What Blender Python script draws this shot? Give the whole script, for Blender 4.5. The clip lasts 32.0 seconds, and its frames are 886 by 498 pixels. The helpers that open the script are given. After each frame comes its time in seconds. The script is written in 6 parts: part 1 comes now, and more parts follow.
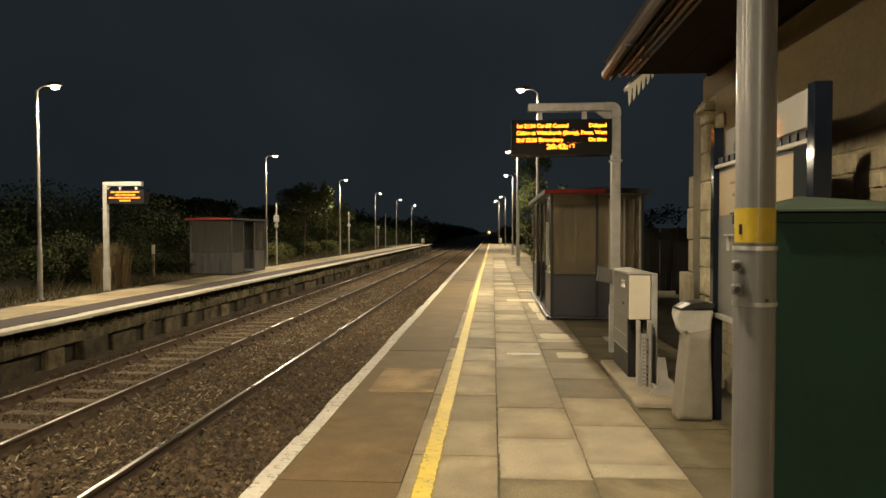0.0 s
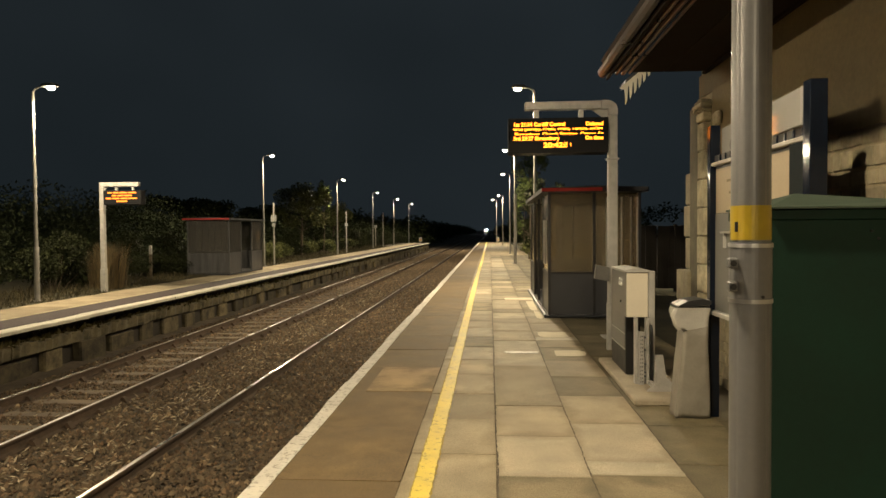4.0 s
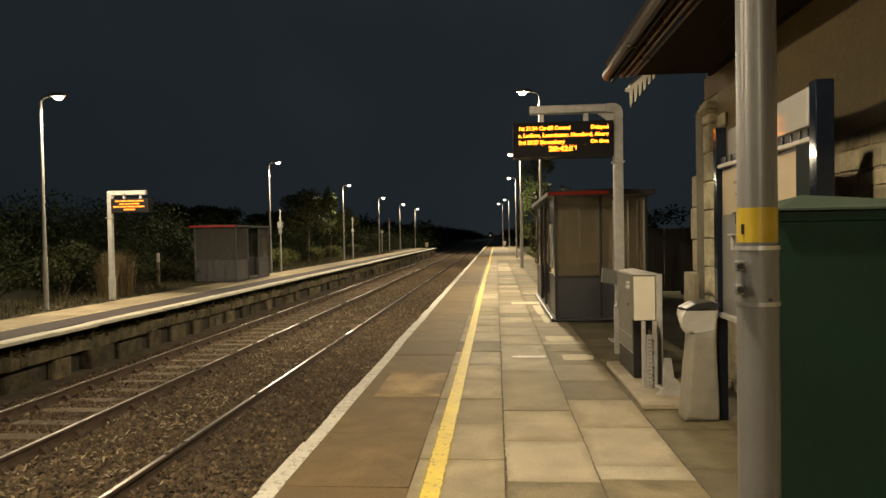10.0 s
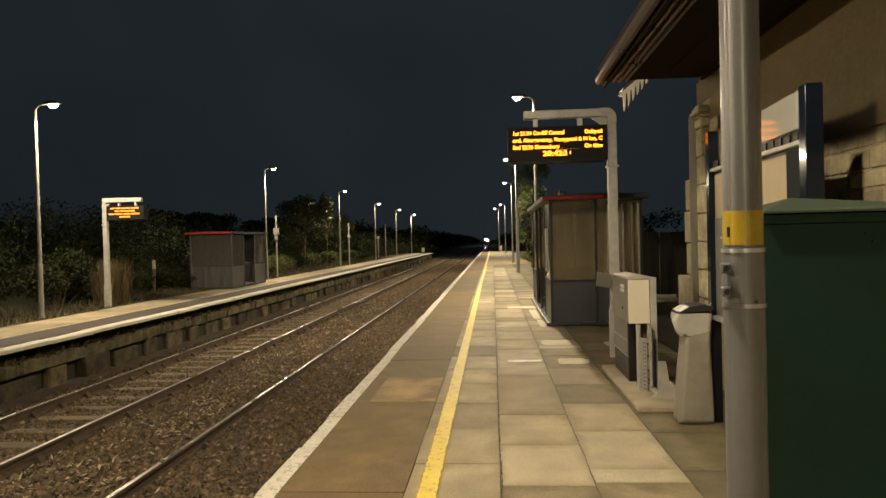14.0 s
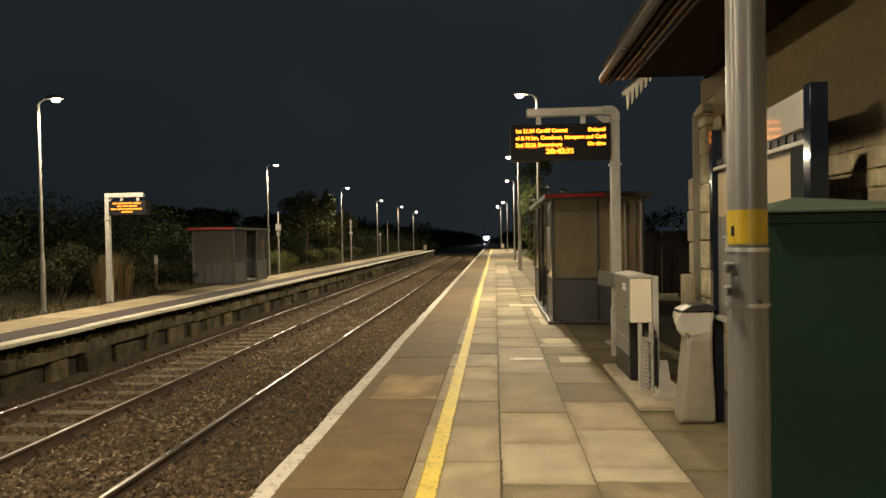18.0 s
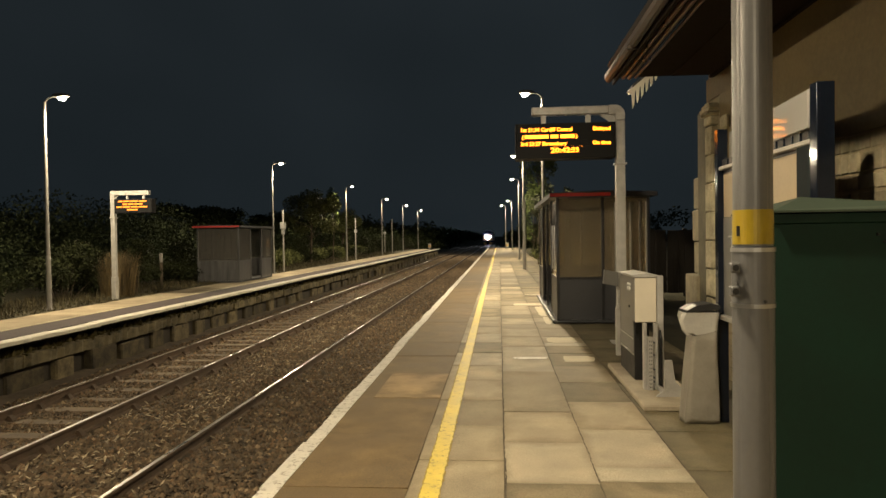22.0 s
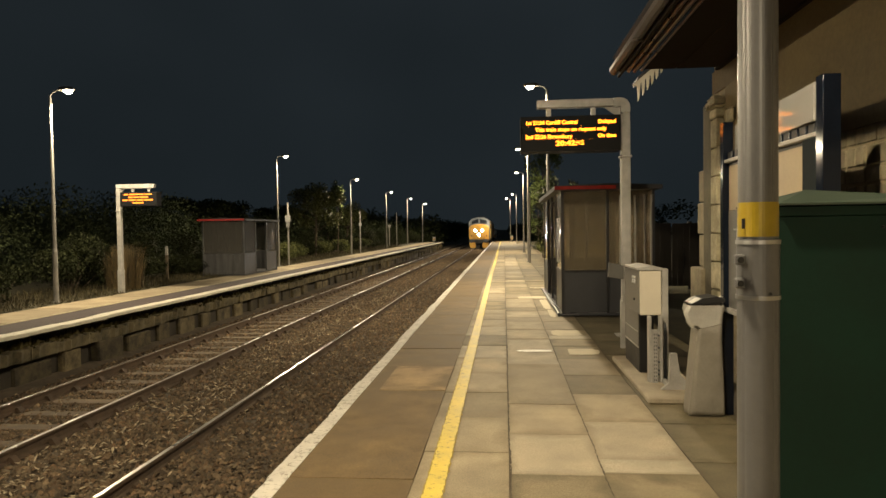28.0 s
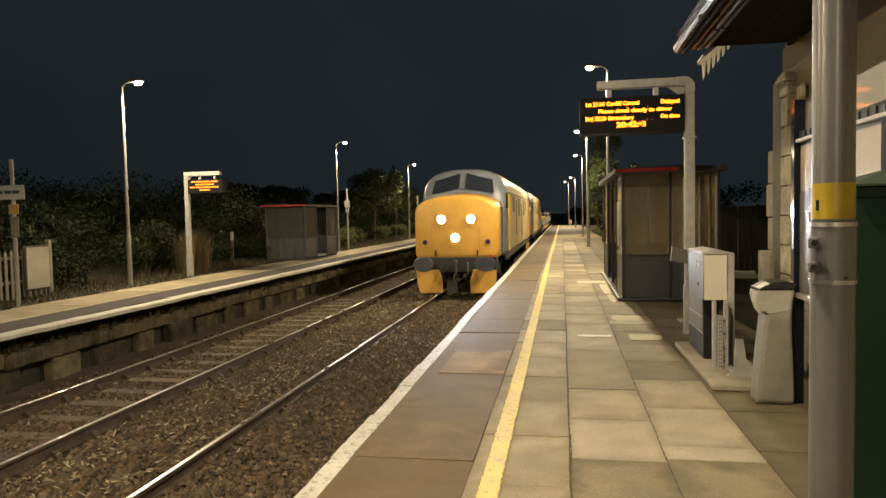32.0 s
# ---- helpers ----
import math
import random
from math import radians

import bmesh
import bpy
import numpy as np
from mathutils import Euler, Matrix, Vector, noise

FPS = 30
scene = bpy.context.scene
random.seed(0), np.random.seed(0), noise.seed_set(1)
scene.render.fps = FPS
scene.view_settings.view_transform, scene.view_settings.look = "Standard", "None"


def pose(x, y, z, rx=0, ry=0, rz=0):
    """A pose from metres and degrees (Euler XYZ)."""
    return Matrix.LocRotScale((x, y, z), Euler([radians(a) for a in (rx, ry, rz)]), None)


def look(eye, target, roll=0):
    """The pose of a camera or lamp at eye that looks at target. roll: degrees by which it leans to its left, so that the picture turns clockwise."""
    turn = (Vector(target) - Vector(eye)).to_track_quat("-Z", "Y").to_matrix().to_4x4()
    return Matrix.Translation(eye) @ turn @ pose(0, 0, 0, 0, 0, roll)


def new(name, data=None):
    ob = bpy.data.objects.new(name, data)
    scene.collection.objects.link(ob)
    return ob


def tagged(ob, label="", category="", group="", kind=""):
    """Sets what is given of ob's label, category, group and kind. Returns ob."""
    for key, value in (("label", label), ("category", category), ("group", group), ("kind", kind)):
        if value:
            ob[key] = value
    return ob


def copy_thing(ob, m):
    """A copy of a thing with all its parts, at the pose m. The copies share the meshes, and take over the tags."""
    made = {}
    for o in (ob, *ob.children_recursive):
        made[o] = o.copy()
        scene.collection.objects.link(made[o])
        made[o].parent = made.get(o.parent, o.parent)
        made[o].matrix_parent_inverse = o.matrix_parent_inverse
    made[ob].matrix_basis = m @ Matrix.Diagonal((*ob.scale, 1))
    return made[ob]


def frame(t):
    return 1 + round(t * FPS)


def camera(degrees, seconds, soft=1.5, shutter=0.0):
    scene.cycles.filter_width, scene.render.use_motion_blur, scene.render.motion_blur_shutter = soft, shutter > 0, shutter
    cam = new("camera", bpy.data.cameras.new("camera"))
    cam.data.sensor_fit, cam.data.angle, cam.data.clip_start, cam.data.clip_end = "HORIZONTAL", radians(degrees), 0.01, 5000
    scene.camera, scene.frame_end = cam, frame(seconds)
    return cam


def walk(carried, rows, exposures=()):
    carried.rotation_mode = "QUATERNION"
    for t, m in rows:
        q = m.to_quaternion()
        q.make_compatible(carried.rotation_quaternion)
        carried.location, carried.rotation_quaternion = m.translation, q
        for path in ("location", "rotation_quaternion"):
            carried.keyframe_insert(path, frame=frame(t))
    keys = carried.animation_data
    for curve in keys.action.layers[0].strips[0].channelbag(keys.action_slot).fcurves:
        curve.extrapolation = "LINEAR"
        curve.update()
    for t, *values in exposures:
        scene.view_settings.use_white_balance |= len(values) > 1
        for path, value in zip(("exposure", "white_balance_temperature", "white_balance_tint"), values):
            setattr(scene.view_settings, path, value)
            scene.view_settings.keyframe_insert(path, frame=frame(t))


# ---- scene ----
cam = camera(66.4, 32.0)
PATH = [
    (0, (0.0278, 0.0755, 1.5730), (-0.1184, 2.0695, 1.5221), -0.11),
    (0.5, (0.0256, 0.0703, 1.5736), (-0.1207, 2.0643, 1.5223), -0.27),
    (1, (0.0257, 0.0675, 1.5740), (-0.1242, 2.0611, 1.5200), -0.48),
    (1.5, (0.0260, 0.0644, 1.5747), (-0.1277, 2.0576, 1.5174), -0.76),
    (2, (0.0280, 0.0703, 1.5740), (-0.1251, 2.0635, 1.5146), -0.80),
    (2.5, (0.0265, 0.0665, 1.5719), (-0.1214, 2.0601, 1.5137), -0.70),
    (3, (0.0271, 0.0719, 1.5720), (-0.1147, 2.0660, 1.5138), -0.55),
    (3.5, (0.0275, 0.0676, 1.5735), (-0.1109, 2.0621, 1.5172), -0.44),
    (5.5, (0.0302, 0.0737, 1.5729), (-0.1164, 2.0676, 1.5210), -0.54),
    (6, (0.0282, 0.0691, 1.5737), (-0.1221, 2.0628, 1.5214), -0.73),
    (6.5, (0.0294, 0.0703, 1.5752), (-0.1245, 2.0637, 1.5235), -0.89),
    (7, (0.0304, 0.0666, 1.5740), (-0.1236, 2.0601, 1.5244), -1.01),
    (7.5, (0.0314, 0.0700, 1.5752), (-0.1223, 2.0634, 1.5265), -1.09),
    (8, (0.0310, 0.0694, 1.5745), (-0.1227, 2.0629, 1.5280), -1.02),
    (8.5, (0.0305, 0.0693, 1.5751), (-0.1215, 2.0631, 1.5310), -0.86),
    (9, (0.0299, 0.0695, 1.5742), (-0.1204, 2.0634, 1.5335), -0.69),
    (9.5, (0.0304, 0.0708, 1.5741), (-0.1220, 2.0646, 1.5344), -0.76),
    (10, (0.0319, 0.0716, 1.5752), (-0.1262, 2.0649, 1.5354), -1.01),
    (10.5, (0.0315, 0.0629, 1.5740), (-0.1294, 2.0561, 1.5354), -1.27),
    (11, (0.0383, 0.0645, 1.5750), (-0.1220, 2.0578, 1.5395), -1.60),
    (11.5, (0.0481, 0.0644, 1.5768), (-0.1084, 2.0580, 1.5480), -1.87),
    (12, (0.0507, 0.0576, 1.5767), (-0.1032, 2.0516, 1.5559), -1.93),
    (12.5, (0.0526, 0.0569, 1.5749), (-0.1020, 2.0508, 1.5571), -1.79),
    (13, (0.0514, 0.0570, 1.5743), (-0.1015, 2.0510, 1.5534), -1.58),
    (13.5, (0.0511, 0.0547, 1.5752), (-0.0990, 2.0489, 1.5503), -1.55),
    (14, (0.0497, 0.0535, 1.5741), (-0.0978, 2.0479, 1.5491), -1.41),
    (14.5, (0.0501, 0.0555, 1.5744), (-0.0978, 2.0499, 1.5511), -1.21),
    (16.5, (0.0506, 0.0569, 1.5734), (-0.1022, 2.0509, 1.5524), -0.92),
    (17, (0.0477, 0.0541, 1.5731), (-0.1047, 2.0482, 1.5519), -0.88),
    (17.5, (0.0460, 0.0548, 1.5743), (-0.1052, 2.0489, 1.5493), -0.93),
    (18, (0.0498, 0.0665, 1.5732), (-0.1036, 2.0603, 1.5406), -1.00),
    (18.5, (0.0501, 0.0660, 1.5734), (-0.1060, 2.0595, 1.5340), -1.12),
    (19, (0.0511, 0.0654, 1.5746), (-0.1062, 2.0588, 1.5326), -1.18),
    (19.5, (0.0538, 0.0695, 1.5742), (-0.1038, 2.0628, 1.5341), -1.15),
    (20, (0.0483, 0.0597, 1.5747), (-0.1101, 2.0531, 1.5372), -1.00),
    (20.5, (0.0491, 0.0613, 1.5747), (-0.1146, 2.0543, 1.5389), -0.90),
    (21, (0.0469, 0.0588, 1.5735), (-0.1219, 2.0514, 1.5389), -0.86),
    (21.5, (0.0473, 0.0633, 1.5728), (-0.1224, 2.0557, 1.5377), -0.78),
    (22, (0.0502, 0.0685, 1.5743), (-0.1165, 2.0612, 1.5380), -0.83),
    (22.5, (0.0475, 0.0674, 1.5733), (-0.1168, 2.0602, 1.5350), -0.75),
    (23, (0.0505, 0.0701, 1.5733), (-0.1158, 2.0628, 1.5329), -0.80),
    (23.5, (0.0471, 0.0607, 1.5733), (-0.1192, 2.0534, 1.5313), -0.86),
    (24, (0.0513, 0.0632, 1.5730), (-0.1146, 2.0559, 1.5296), -0.95),
    (24.5, (0.0498, 0.0584, 1.5737), (-0.1161, 2.0510, 1.5296), -1.01),
    (25, (0.0498, 0.0611, 1.5732), (-0.1196, 2.0534, 1.5275), -0.97),
    (25.5, (0.0477, 0.0523, 1.5731), (-0.1242, 2.0444, 1.5277), -0.96),
    (27.5, (0.0473, 0.0534, 1.5720), (-0.1322, 2.0447, 1.5208), -0.82),
    (28, (0.0452, 0.0524, 1.5726), (-0.1348, 2.0435, 1.5163), -0.83),
    (28.5, (0.0484, 0.0584, 1.5713), (-0.1346, 2.0491, 1.5108), -0.89),
    (29, (0.0494, 0.0626, 1.5726), (-0.1455, 2.0520, 1.5074), -1.05),
    (29.5, (0.0428, 0.0461, 1.5733), (-0.1735, 2.0331, 1.5039), -1.20),
    (30, (0.0447, 0.0488, 1.5743), (-0.1936, 2.0333, 1.5017), -1.29),
    (30.5, (0.0432, 0.0470, 1.5745), (-0.2047, 2.0301, 1.4974), -1.24),
    (31, (0.0400, 0.0501, 1.5738), (-0.2112, 2.0325, 1.4893), -1.18),
    (31.5, (0.0363, 0.0422, 1.5720), (-0.2288, 2.0223, 1.4786), -1.17),
    (31.8, (0.0351, 0.0378, 1.5721), (-0.2671, 2.0124, 1.4749), -1.19),
    (32, (0.0343, 0.0349, 1.5722), (-0.3139, 2.0018, 1.4731), -1.20),
]
walk(cam, [(t, look(eye, target, roll)) for t, eye, target, roll in PATH])

# ---- world, lights, exposure ----
EXPO = 0.15
scene.view_settings.exposure = EXPO
world = bpy.data.worlds.new("night_sky")
scene.world = world
world.use_nodes = True
wn = world.node_tree.nodes
wl = world.node_tree.links
wbg = wn["Background"]
w_tc = wn.new("ShaderNodeTexCoord")
w_noise = wn.new("ShaderNodeTexNoise")
w_noise.inputs["Scale"].default_value = 1.6
w_noise.inputs["Detail"].default_value = 3.0
w_ramp = wn.new("ShaderNodeValToRGB")
w_ramp.color_ramp.elements[0].position, w_ramp.color_ramp.elements[0].color = 0.3, (0.0086, 0.0122, 0.0143, 1)
w_ramp.color_ramp.elements[1].position, w_ramp.color_ramp.elements[1].color = 0.75, (0.0182, 0.0240, 0.0280, 1)
wl.new(w_tc.outputs["Generated"], w_noise.inputs["Vector"])
wl.new(w_noise.outputs["Fac"], w_ramp.inputs["Fac"])
wl.new(w_ramp.outputs["Color"], wbg.inputs["Color"])
w_sep = wn.new("ShaderNodeSeparateXYZ")
w_rise = wn.new("ShaderNodeMapRange")
w_rise.inputs["From Min"].default_value, w_rise.inputs["From Max"].default_value = 0.0, 0.44
w_rise.inputs["To Min"].default_value, w_rise.inputs["To Max"].default_value = 0.88, 0.80
wl.new(w_tc.outputs["Generated"], w_sep.inputs[0])
wl.new(w_sep.outputs["Z"], w_rise.inputs["Value"])
wl.new(w_rise.outputs["Result"], wbg.inputs["Strength"])

# lamp heads of the station: x, y, z of the lens, way of the arm
LEFT_LAMPS = [(-10.42, 15.0, 4.83), (-10.3, 30.4, 4.95), (-10.35, 45.6, 5.0), (-10.52, 60.6, 4.95), (-10.45, 73.4, 4.95), (-10.56, 88.0, 4.95)]
RIGHT_LAMPS = [(1.2, 17.9, 5.17), (1.18, 31.9, 5.2), (1.35, 45.2, 5.2), (1.4, 73.0, 5.2), (0.82, 83.0, 5.2)]
NEAR_LAMP = (0.6815, 1.82, 5.3)
LAMP_COLOUR = (1.0, 0.815, 0.53)


def station_light(x, y, z, power, lean):
    """A down-lighter with a broad soft edge, leaning a little along x."""
    data = bpy.data.lights.new("lamp_light", "SPOT")
    data.spot_size, data.spot_blend = radians(176), 0.35
    data.shadow_soft_size, data.energy, data.color = 0.08, power, LAMP_COLOUR
    ob = new("lamp_light", data)
    ob.matrix_world = look((x, y, z), (x + lean, y + 0.001, 0))
    return ob


for lx, ly, lz in LEFT_LAMPS:
    station_light(lx + 0.56, ly, lz - 0.07, 1350, 0.7)
for lx, ly, lz in RIGHT_LAMPS:
    station_light(lx - 0.56, ly, lz - 0.07, 1800, 0.0)
station_light(NEAR_LAMP[0] - 1.45, NEAR_LAMP[1], NEAR_LAMP[2] - 0.2, 1150, 0.0)
station_light(0.3, -12.0, 5.2, 2050, 0.0)
station_light(-9.8, -0.4, 4.9, 1350, 1.6)


# ---- materials ----
def material(name, colour, rough=0.6, metal=0.0, vary=0.25, scale=6.0, fine=60.0, bump=0.15, second=None, random_tint=0.0, spec=0.5, island=False):
    """Two scales of variation over a base colour, with fine relief."""
    m = bpy.data.materials.new(name)
    m.use_nodes = True
    n, l = m.node_tree.nodes, m.node_tree.links
    b = n["Principled BSDF"]
    b.inputs["Metallic"].default_value = metal
    b.inputs["Specular IOR Level"].default_value = spec
    tc = n.new("ShaderNodeNewGeometry")
    big = n.new("ShaderNodeTexNoise")
    big.inputs["Scale"].default_value, big.inputs["Detail"].default_value = scale, 5.0
    small = n.new("ShaderNodeTexNoise")
    small.inputs["Scale"].default_value, small.inputs["Detail"].default_value = fine, 3.0
    for tex in (big, small):
        l.new(tc.outputs["Position"], tex.inputs["Vector"])
    mixf = n.new("ShaderNodeMath")
    mixf.operation = "MULTIPLY_ADD"
    l.new(small.outputs["Fac"], mixf.inputs[0])
    mixf.inputs[1].default_value = 0.4
    l.new(big.outputs["Fac"], mixf.inputs[2])
    ramp = n.new("ShaderNodeValToRGB")
    dark = tuple(c * (1 - vary) for c in colour) if second is None else second
    light = tuple(min(1.0, c * (1 + vary)) for c in colour)
    ramp.color_ramp.elements[0].position, ramp.color_ramp.elements[0].color = 0.45, (*dark, 1)
    ramp.color_ramp.elements[1].position, ramp.color_ramp.elements[1].color = 0.95, (*light, 1)
    l.new(mixf.outputs[0], ramp.inputs["Fac"])
    out = ramp.outputs["Color"]
    if random_tint:
        oi = n.new("ShaderNodeNewGeometry" if island else "ShaderNodeObjectInfo")
        mr = n.new("ShaderNodeMapRange")
        mr.inputs["To Min"].default_value, mr.inputs["To Max"].default_value = 1 - random_tint, 1 + random_tint
        l.new(oi.outputs["Random Per Island" if island else "Random"], mr.inputs["Value"])
        mul = n.new("ShaderNodeVectorMath")
        mul.operation = "SCALE"
        l.new(out, mul.inputs[0])
        l.new(mr.outputs["Result"], mul.inputs["Scale"])
        out = mul.outputs["Vector"]
    l.new(out, b.inputs["Base Color"])
    rr = n.new("ShaderNodeMapRange")
    rr.inputs["To Min"].default_value, rr.inputs["To Max"].default_value = max(0.03, rough - 0.12), min(1.0, rough + 0.12)
    l.new(big.outputs["Fac"], rr.inputs["Value"])
    l.new(rr.outputs["Result"], b.inputs["Roughness"])
    if bump:
        bp = n.new("ShaderNodeBump")
        bp.inputs["Strength"].default_value, bp.inputs["Distance"].default_value = bump, 0.01
        l.new(mixf.outputs[0], bp.inputs["Height"])
        l.new(bp.outputs["Normal"], b.inputs["Normal"])
    return m


def glow(name, colour, strength):
    m = bpy.data.materials.new(name)
    m.use_nodes = True
    b = m.node_tree.nodes["Principled BSDF"]
    b.inputs["Base Color"].default_value = (0.02, 0.02, 0.02, 1)
    b.inputs["Emission Color"].default_value = (*colour, 1)
    b.inputs["Emission Strength"].default_value = strength
    return m


def glass(name, tint, rough=0.04, clear=1.0):
    m = bpy.data.materials.new(name)
    m.use_nodes = True
    b = m.node_tree.nodes["Principled BSDF"]
    b.inputs["Base Color"].default_value = (*tint, 1)
    b.inputs["Roughness"].default_value = rough
    b.inputs["Transmission Weight"].default_value = clear
    b.inputs["IOR"].default_value = 1.1
    return m


def painted(name, colour, under, cover=0.5, rough=0.6, scale=14.0, soft=0.05):
    """Paint worn through in flakes to what lies under it."""
    m = material(name, colour, rough, vary=0.15, scale=3.0, fine=40)
    n, l = m.node_tree.nodes, m.node_tree.links
    b = n["Principled BSDF"]
    src = b.inputs["Base Color"].links[0].from_socket
    geo = n.new("ShaderNodeNewGeometry")
    tex = n.new("ShaderNodeTexNoise")
    tex.inputs["Scale"].default_value, tex.inputs["Detail"].default_value, tex.inputs["Roughness"].default_value = scale, 8.0, 0.72
    l.new(geo.outputs["Position"], tex.inputs["Vector"])
    r = n.new("ShaderNodeValToRGB")
    r.color_ramp.elements[0].position, r.color_ramp.elements[1].position = cover, cover + soft
    l.new(tex.outputs["Fac"], r.inputs["Fac"])
    mix = n.new("ShaderNodeMix")
    mix.data_type = "RGBA"
    l.new(r.outputs["Color"], mix.inputs["Factor"])
    l.new(src, mix.inputs["A"])
    mix.inputs["B"].default_value = (*under, 1)
    l.new(mix.outputs["Result"], b.inputs["Base Color"])
    return m


def flag_material(name, colour, stain, tint, edge=1.7, dirt=0.75, rough=0.78):
    """Paving flag: blotches at two scales, and dirt gathered along its joints."""
    m = material(name, colour, rough, vary=0.28, scale=2.0, fine=70, bump=0.22, random_tint=tint)
    n, l = m.node_tree.nodes, m.node_tree.links
    b = n["Principled BSDF"]
    src = b.inputs["Base Color"].links[0].from_socket
    tc = n.new("ShaderNodeTexCoord")
    geo = n.new("ShaderNodeNewGeometry")
    sep = n.new("ShaderNodeSeparateXYZ")
    l.new(tc.outputs["Generated"], sep.inputs[0])
    ends = []
    for ax in ("X", "Y"):
        pp = n.new("ShaderNodeMath")
        pp.operation = "PINGPONG"
        pp.inputs[1].default_value = 0.5
        l.new(sep.outputs[ax], pp.inputs[0])
        ends.append(pp)
    low = n.new("ShaderNodeMath")
    low.operation = "MINIMUM"
    l.new(ends[0].outputs[0], low.inputs[0])
    l.new(ends[1].outputs[0], low.inputs[1])
    blot = n.new("ShaderNodeTexNoise")
    blot.inputs["Scale"].default_value, blot.inputs["Detail"].default_value, blot.inputs["Roughness"].default_value = 3.2, 6.0, 0.6
    info = n.new("ShaderNodeObjectInfo")
    shift = n.new("ShaderNodeVectorMath")
    shift.operation = "MULTIPLY_ADD"
    l.new(info.outputs["Random"], shift.inputs[0])
    shift.inputs[1].default_value = (37.0, 53.0, 11.0)
    l.new(geo.outputs["Position"], shift.inputs[2])
    l.new(shift.outputs["Vector"], blot.inputs["Vector"])
    add = n.new("ShaderNodeMath")
    add.operation = "MULTIPLY_ADD"
    l.new(low.outputs[0], add.inputs[0])
    add.inputs[1].default_value = edge
    l.new(blot.outputs["Fac"], add.inputs[2])
    r = n.new("ShaderNodeValToRGB")
    r.color_ramp.elements[0].position, r.color_ramp.elements[1].position = 0.40, 0.74
    r.color_ramp.elements[0].color, r.color_ramp.elements[1].color = (dirt, dirt, dirt, 1), (0, 0, 0, 1)
    l.new(add.outputs[0], r.inputs["Fac"])
    mix = n.new("ShaderNodeMix")
    mix.data_type = "RGBA"
    l.new(r.outputs["Color"], mix.inputs["Factor"])
    l.new(src, mix.inputs["A"])
    mix.inputs["B"].default_value = (*stain, 1)
    # fine grit
    grit = n.new("ShaderNodeTexNoise")
    grit.inputs["Scale"].default_value, grit.inputs["Detail"].default_value = 130.0, 3.0
    l.new(geo.outputs["Position"], grit.inputs["Vector"])
    amount = n.new("ShaderNodeMapRange")
    for key, value in (("From Min", 0.3), ("From Max", 0.7), ("To Min", 0.76), ("To Max", 1.24)):
        amount.inputs[key].default_value = value
    l.new(grit.outputs["Fac"], amount.inputs["Value"])
    scaled = n.new("ShaderNodeVectorMath")
    scaled.operation = "SCALE"
    l.new(mix.outputs["Result"], scaled.inputs[0])
    l.new(amount.outputs["Result"], scaled.inputs["Scale"])
    l.new(scaled.outputs["Vector"], b.inputs["Base Color"])
    return m


FLAG = flag_material("flagstone", (0.350, 0.291, 0.195), (0.205, 0.164, 0.098), 0.22, 1.5, 0.7)
FLAG_LIGHT = flag_material("clean_flagstone", (0.42, 0.362, 0.262), (0.255, 0.21, 0.138), 0.06, 2.2, 0.7)
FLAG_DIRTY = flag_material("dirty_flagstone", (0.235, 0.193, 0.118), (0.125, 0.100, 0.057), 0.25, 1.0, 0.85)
FLAG_DARK = flag_material("dark_flagstone", (0.165, 0.138, 0.082), (0.092, 0.075, 0.042), 0.22, 0.9, 0.85)
FLAG_PALE = flag_material("pale_flagstone", (0.45, 0.40, 0.30), (0.28, 0.235, 0.16), 0.1)
SLAB_DARK = flag_material("dark_slab", (0.166, 0.110, 0.045), (0.122, 0.080, 0.031), 0.2, 0.2, 0.9, 0.74)
TAN_SKIM = flag_material("tan_worn_patch", (0.37, 0.255, 0.125), (0.175, 0.120, 0.055), 0.0, 0.7, 1.0)
COPING = painted("white_edge_paint", (0.66, 0.63, 0.56), (0.27, 0.235, 0.185), 0.53, scale=18, soft=0.09)
PATCH = material("pale_tan_surface", (0.62, 0.55, 0.40), 0.8, vary=0.12, scale=4, fine=50, bump=0.1)
COPING_FAR = painted("far_edge_paint", (0.62, 0.59, 0.50), (0.25, 0.22, 0.17), 0.62)
YELLOW = painted("yellow_line_paint", (0.72, 0.55, 0.055), (0.43, 0.31, 0.035), 0.56, rough=0.42, scale=20, soft=0.04)
YELLOW_OLD = material("old_yellow_edge", (0.36, 0.255, 0.035), 0.7, vary=0.25, scale=9, fine=60, bump=0.1)
JOINT = material("joint_grit", (0.11, 0.088, 0.058), 0.95, vary=0.4)
ASPHALT = material("far_asphalt", (0.066, 0.050, 0.050), 0.85, vary=0.3, scale=3, fine=120, bump=0.3)
TAN = material("far_paving", (0.34, 0.28, 0.185), 0.85, vary=0.4, scale=1.6, fine=50, bump=0.2, random_tint=0.12)
CONCRETE = painted("old_concrete", (0.150, 0.124, 0.070), (0.03, 0.027, 0.015), 0.42, 0.9, scale=2.8, soft=0.24)
PIER = painted("stained_pier_concrete", (0.135, 0.108, 0.058), (0.022, 0.017, 0.010), 0.40, 0.9, scale=2.6, soft=0.26)


